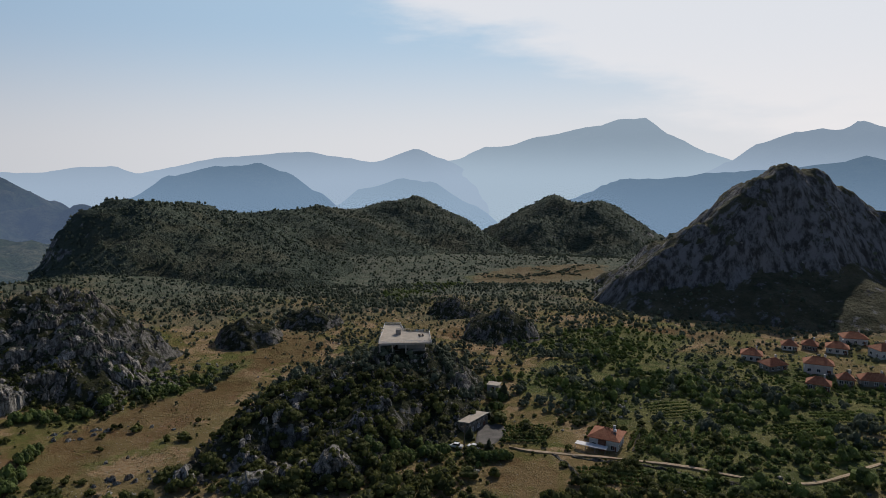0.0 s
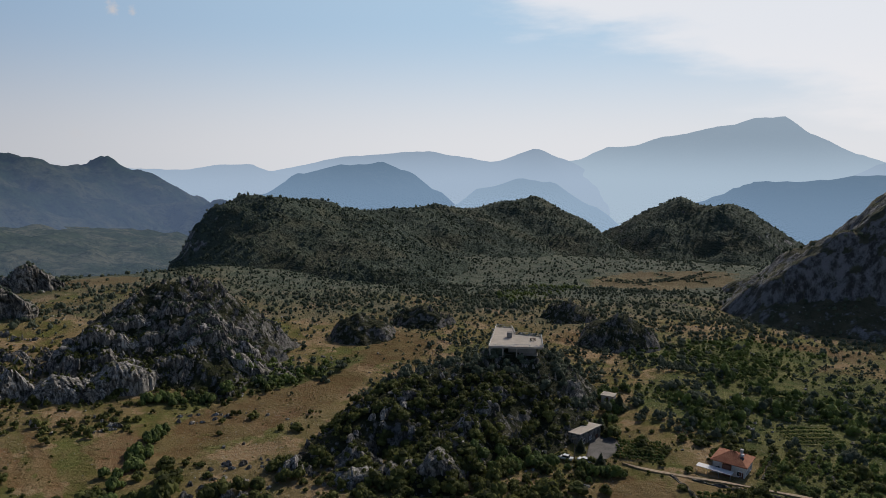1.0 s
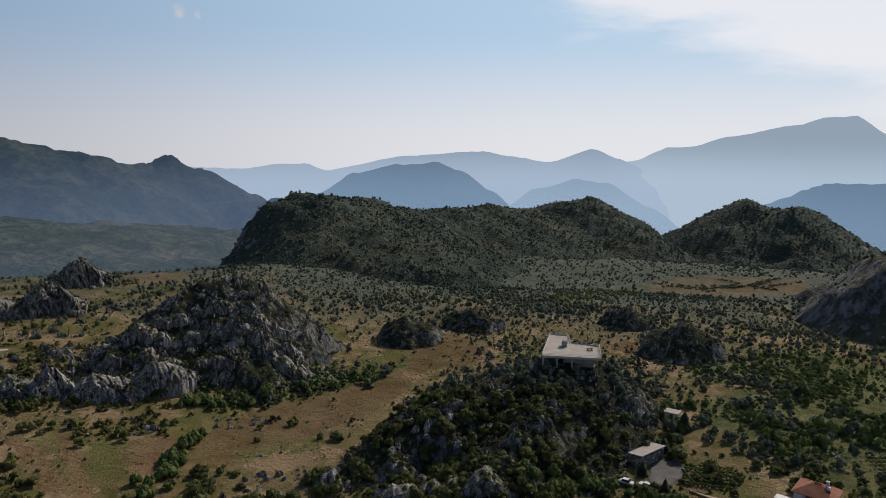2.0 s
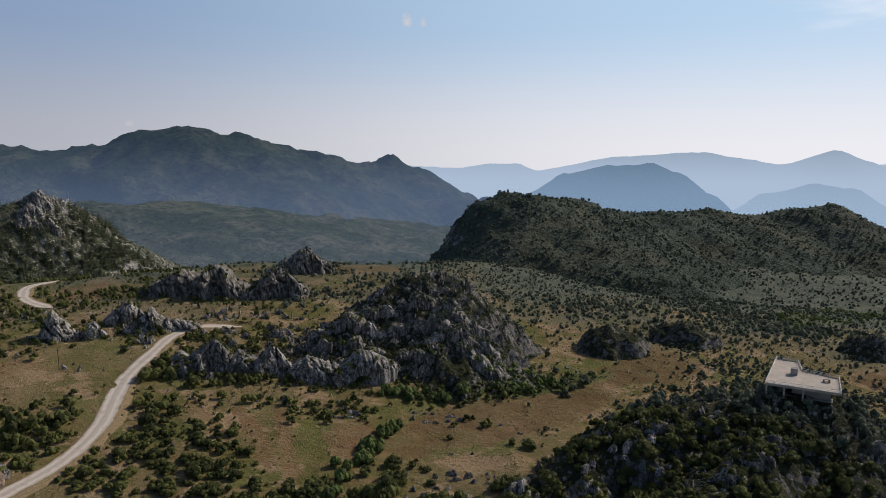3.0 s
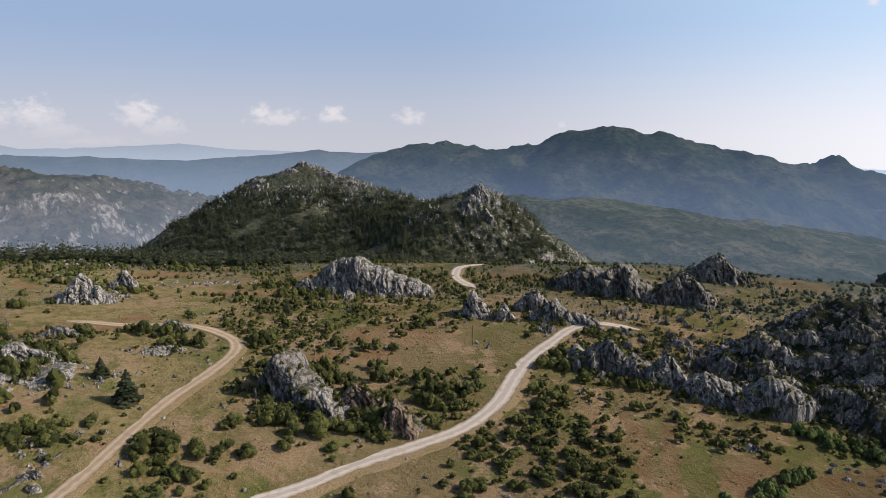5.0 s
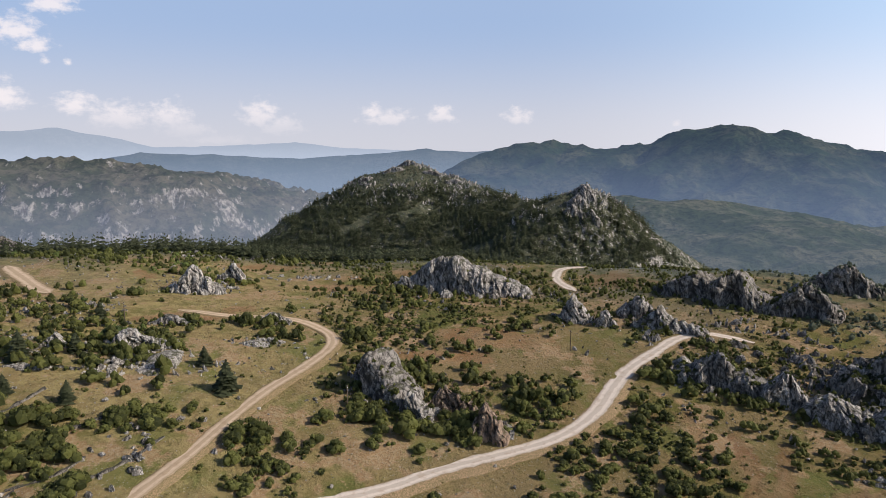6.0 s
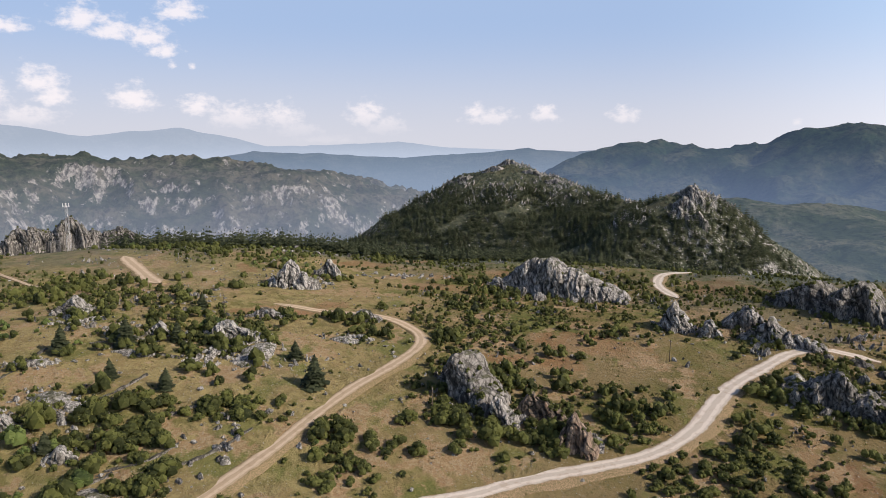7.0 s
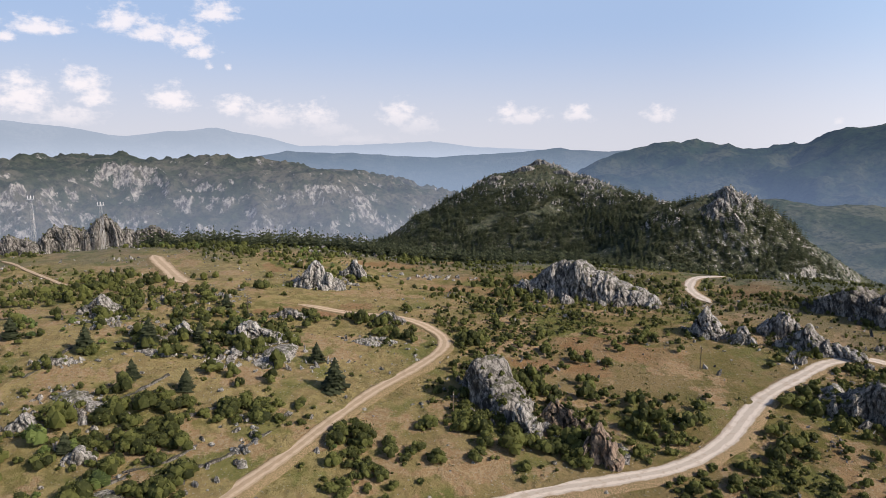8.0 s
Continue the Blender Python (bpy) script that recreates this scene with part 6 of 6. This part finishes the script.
def stone_shed():
    x, y = 9.3, 202.5
    ob = empty("stone_shed", pose(x, y, float(height(x, y)) - 0.5, 0, 0, 52), "stone shed built against the crag with a pale roof", "shed")
    part("wall", boxes((-5.0, 5.0, -2.0, 2.0, -1, 3.6)), DRY_WALL, ob)
    bm = boxes((-5.3, 5.3, -2.3, 2.3, 0, 0.2))
    bmesh.ops.transform(bm, matrix=pose(0, 0, 3.85, -8, 0, 0), verts=bm.verts)
    part("roof", bm, CONCRETE, ob, "pale cement roof")
    for px in (-3.2, 0):
        window(ob, px, -2.01, 1.2, 0.9, 1.0, 0)
    part("door", boxes((2.6, 3.6, -2.06, -1.9, 0, 2.0)), BROWN_PAINT, ob)


stone_shed()


def block_hut():
    x, y = 18.0, 233.0
    ob = empty("block_hut", pose(x, y, float(height(x, y)) - 0.2, 0, 0, -20), "small pale block hut with a flat roof", "hut")
    part("wall", boxes((-2.0, 2.0, -1.6, 1.6, -0.5, 2.4)), PLASTER, ob)
    part("roof", boxes((-2.3, 2.3, -1.9, 1.9, 2.4, 2.6)), CONCRETE, ob)
    part("door", boxes((-0.4, 0.5, -1.66, -1.5, 0, 1.95)), BROWN_PAINT, ob)


block_hut()


def parking():
    a = np.linspace(0, 2 * np.pi, 40, endpoint=False)
    cx, cy = 14.0, 197.0
    r = 1 + 0.12 * np.sin(3 * a + 1)
    x, y = cx + 4.2 * r * np.cos(a) + 2.0 * r * np.sin(a), cy + 9.5 * r * np.sin(a)
    rings = [np.stack([cx + (x - cx) * f, cy + (y - cy) * f, height(cx + (x - cx) * f, cy + (y - cy) * f) + dz], -1) for f, dz in ((0.02, 0.4), (0.3, 0.4), (0.6, 0.4), (0.9, 0.38), (1.0, 0.3), (1.12, -0.6))]
    me = mesh_of("parking", np.concatenate(rings), grid_faces(6, 40, True), ASPHALT, True)
    tagged(new("parking", me), "small worn asphalt parking ground below the crag", "pavement", kind="structure")


parking()


def car(x, y, turn, label):
    z = float(height(x, y)) + 0.05
    ob = empty("car", pose(x, y, z, 0, 0, turn), label, "car", "parked cars")
    bm = boxes((-2.1, 2.1, -0.85, 0.85, 0.32, 0.95), bevel=0.14)
    part("body", bm, WHITE_PAINT, ob)
    cab = bmesh.new()
    box(cab, -1.25, 0.95, -0.74, 0.74, 0.93, 1.46, bevel=0.05)
    for v in cab.verts:
        if v.co.z > 1.2:
            v.co.x, v.co.y = v.co.x * 0.72 - 0.05, v.co.y * 0.86
    part("cabin", cab, DARK_GLASS, ob, "dark windows")
    part("roof", boxes((-0.95, 0.62, -0.62, 0.62, 1.45, 1.5), bevel=0.02), WHITE_PAINT, ob)
    for wx in (-1.35, 1.35):
        for wy in (-0.8, 0.8):
            wheel = part("wheel", rod(bmesh.new(), (wx, wy - 0.1, 0.31), (wx, wy + 0.1, 0.31), 0.31, 0.31, 14), RUBBER, ob)
            part("rim", rod(bmesh.new(), (wx, wy - 0.115, 0.31), (wx, wy + 0.115, 0.31), 0.18, 0.18, 10), STEEL, wheel)
    for wy in (-0.6, 0.6):
        part("headlight", boxes((2.04, 2.12, wy - 0.16, wy + 0.16, 0.62, 0.78)), STEEL, ob)


car(3.6, 187.2, 160, "white saloon car parked under the crag")
car(8.8, 186.4, 150, "white car parked beside the stone shed")


# ---- walls, masts, poles ----
def dry_wall(points, tall, label):
    """A dry-stone wall that follows the ground, lumpy on top."""
    line = smooth_line(points, 0.8)
    way = np.gradient(line, axis=0)
    way /= np.linalg.norm(way, axis=1)[:, None]
    side = np.stack([-way[:, 1], way[:, 0]], -1)
    z = height(line[:, 0], line[:, 1])
    s = np.arange(len(line)) * 0.8
    rows = []
    for k, (f, dz) in enumerate([(-0.55, -0.5), (-0.42, 0.5), (-0.30, 0.92), (0.0, 1.05), (0.30, 0.92), (0.42, 0.5), (0.55, -0.5)]):
        h = tall * dz * (0.75 + 0.9 * vnoise(s / 2.1, s * 0 + 0.3 * k, 80)) if dz > 0 else np.full(len(s), dz)
        off = f + 0.14 * vnoise(s / 1.1, s * 0 + 3 * k, 81)
        rows.append(np.stack([line[:, 0] + side[:, 0] * off, line[:, 1] + side[:, 1] * off, z + h], -1))
    me = mesh_of("dry_stone_wall", np.stack(rows, 1).reshape(-1, 3), grid_faces(len(line), len(rows)), DRY_WALL)
    tagged(new("dry_stone_wall", me), label, "wall", "terrace walls")


for wall_points in ([(-192, -26), (-197, -22), (-205, -18)], [(-156, -22), (-159, -17), (-162, -13)], [(-161, -5), (-168, 5), (-180, 14)], [(-201, -55), (-209, -52), (-219, -50)],
                    [(-224, -40), (-229, -31), (-236, -22)], [(-216, -28), (-219, -20), (-217, -12)], [(-163, -15), (-167, -6), (-173, -2)], [(-182, -12), (-188, -3), (-196, 6)]):
    dry_wall(wall_points, 0.5, "low tumbled dry-stone terrace wall on the slope")
for wall_points in ([(36, 180), (46, 175.5), (54, 174), (61, 171), (68, 166), (78, 163)], [(54, 183), (58, 192), (61, 200)], [(31, 182), (34, 174), (36, 164)], [(66, 200), (72, 190), (70, 178)]):
    dry_wall(wall_points, 0.55, "low grey garden wall between the vine plots")


def mast(x, y, tall, label):
    z = float(height(x, y)) - 0.5
    ob = empty("radio_mast", pose(x, y, z), label, "mast", "radio masts")
    foot, top = tall * 0.035, tall * 0.016
    corners = [(-1, -1), (1, -1), (1, 1), (-1, 1)]
    for cx, cy in corners:
        part("leg", rod(bmesh.new(), (cx * foot, cy * foot, 0), (cx * top, cy * top, tall), 0.13, 0.10, 5), STEEL, ob)
    n = 9
    for k in range(n):
        f0, f1 = k / n, (k + 1) / n
        w0, w1 = foot + (top - foot) * f0, foot + (top - foot) * f1
        bm = bmesh.new()
        for (ax, ay), (bx, by) in zip(corners, corners[1:] + corners[:1]):
            rod(bm, (ax * w0, ay * w0, tall * f0), (bx * w1, by * w1, tall * f1), 0.06, 0.06, 4)
            rod(bm, (ax * w1, ay * w1, tall * f1), (bx * w1, by * w1, tall * f1), 0.06, 0.06, 4)
        part("brace", bm, STEEL, ob)
    part("platform", boxes((-2.2, 2.2, -2.2, 2.2, tall - 1.6, tall - 1.4)), STEEL, ob)
    for k in range(4):
        a = k * math.pi / 2 + 0.5
        part("antenna", boxes((2.0 * math.cos(a) - 0.2, 2.0 * math.cos(a) + 0.2, 2.0 * math.sin(a) - 0.2, 2.0 * math.sin(a) + 0.2, tall - 1.4, tall + 1.4)), WHITE_PAINT, ob)
    part("spire", rod(bmesh.new(), (0, 0, tall - 1.4), (0, 0, tall + 3), 0.06, 0.03, 5), STEEL, ob)


mast(-566, -236, 40, "grey steel lattice radio mast with panel antennas")
mast(-568, -185, 43, "slim steel lattice mast on the grey knoll")


def utility_pole(x, y):
    ob = empty("utility_pole", pose(x, y, float(height(x, y))), "brown wooden utility pole with a crossarm", "pole", "utility poles")
    part("pole", rod(bmesh.new(), (0, 0, -0.5), (0, 0, 7.5), 0.16, 0.11, 8), WOOD, ob)
    part("crossarm", boxes((-0.9, 0.9, -0.06, 0.06, 6.9, 7.05)), WOOD, ob)
    for k in (-0.8, 0, 0.8):
        part("insulator", rod(bmesh.new(), (k, 0, 7.05), (k, 0, 7.3), 0.06, 0.04, 6), WHITE_PAINT, ob)


for ux, uy in ((-220, 141), (-190, 60), (-257, -7), (6, 186)):
    utility_pole(ux, uy)


# ---- conifers and vine plots ----
def hedge(points, count, seed):
    """A strip of fresh green trees along a ditch in the meadow."""
    line = smooth_line(points, 1.0)
    rnd = np.random.RandomState(seed)
    k = rnd.randint(0, len(line), count)
    x, y = line[k, 0] + rnd.normal(0, 1.6, count), line[k, 1] + rnd.normal(0, 1.6, count)
    scatter_mesh("ditch_trees", [bush_arrays(90 + i, 6, 110, 0.13, 1.0, 2) for i in range(4)], x, y, height(x, y) - 0.1, rnd.uniform(1.0, 2.2, count), np.full(count, 1.25), BUSH_GREEN,
                 "fresh green trees along a ditch in the meadow", "trees", seed)


hedge([(-107, 140), (-110, 155), (-113, 168), (-117, 182)], 46, 3)
hedge([(-20, 176), (-8, 181), (2, 183), (8, 179), (16, 179)], 44, 5)
hedge([(14, 214), (19, 222), (16, 236), (24, 244)], 26, 6)
hedge([(-100, 236), (-108, 222), (-120, 208), (-133, 200)], 50, 4)

def field_hedges():
    """Lines of scrub along the edges of the small terraced fields in the valley."""
    rnd = np.random.RandomState(17)
    xs, ys = [], []
    for k in range(11):
        cx, cy = 78 + rnd.uniform(-8, 8) - 34 + 7 * k, 532 + rnd.uniform(-6, 6) + 4 * (k - 5)
        a = radians(rnd.choice((38, 38, 128)) + rnd.uniform(-14, 14))
        u = rnd.uniform(-26, 26, 26)
        xs.append(cx + u * math.cos(a) + rnd.normal(0, 0.7, 26))
        ys.append(cy + u * math.sin(a) + rnd.normal(0, 0.7, 26))
    x, y = np.concatenate(xs), np.concatenate(ys)
    scatter_mesh("field_hedges", [bush_arrays(110 + i, 2, 12, 0.25, 0.9, 1) for i in range(4)], x, y, height(x, y) - 0.1, rnd.uniform(0.7, 1.7, len(x)), np.ones(len(x)), HAZED_LEAF,
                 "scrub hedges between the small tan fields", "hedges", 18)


field_hedges()


def conifer(x, y, tall, seed):
    ob = empty("conifer", pose(x, y, float(height(x, y)) - 0.1, 0, 0, seed * 47) @ Matrix.Diagonal((tall * 0.37, tall * 0.37, tall * 0.30, 1)), "dark layered conifer standing on the slope", "tree", "conifers")
    v, f = conifer_arrays(seed % 5, 12, 13, 3.3)
    crown = new("crown", mesh_of("crown", v, f, PINE))
    crown.parent = ob
    part("trunk", rod(bmesh.new(), (0, 0, -0.2), (0, 0, 3.2), 0.11, 0.02, 7), BARK, ob)


for k, (cx, cy, ch) in enumerate([(-203, 28, 9.5), (-217, -45, 8), (-223, -29, 9), (-230, -16, 6.5), (-203, -27, 5.5), (-264, -16, 6), (-220, 21, 6), (-225, -70, 7), (-278, 86, 5.5), (-198, -11, 6), (-170, -30, 5),
                                  (14, 209, 5), (21, 226, 6), (13, 184, 4.5), (8, 194, 4)]):
    conifer(cx, cy, ch, k)


def vine_rows(x, y, length, rows, gap, turn, seed):
    """A plot of trained vines: each row one thing of many leaf clumps along a wire."""
    c, s = math.cos(radians(turn)), math.sin(radians(turn))
    rnd = np.random.RandomState(seed)
    proto = bush_arrays(seed, 2, 24, 0.25, 0.9)
    for k in range(rows):
        u = np.arange(-length / 2, length / 2, 0.9) + rnd.uniform(-0.25, 0.25, int(np.ceil(length / 0.9)))
        v = np.full(len(u), (k - rows / 2) * gap) + rnd.uniform(-0.15, 0.15, len(u))
        px, py = x + u * c - v * s, y + u * s + v * c
        scatter_mesh("vine_row", [proto], px, py, height(px, py), rnd.uniform(0.55, 0.85, len(u)), np.full(len(u), 1.3), BUSH_GREEN, "bright green row of vines in a garden plot", "vines", seed + k)


vine_rows(60, 189, 15, 6, 2.0, 62, 1)
vine_rows(72, 192, 14, 6, 2.2, 62, 2)
vine_rows(25, 197, 13, 6, 2.2, -10, 3)
vine_rows(45, 168, 18, 4, 2.2, -10, 4)
vine_rows(62, 164, 12, 4, 2.2, -20, 5)
vine_rows(75, 214, 15, 5, 2.2, 10, 6)
vine_rows(108, 198, 18, 4, 2.4, 12, 7)
vine_rows(128, 210, 18, 3, 2.4, 5, 8)
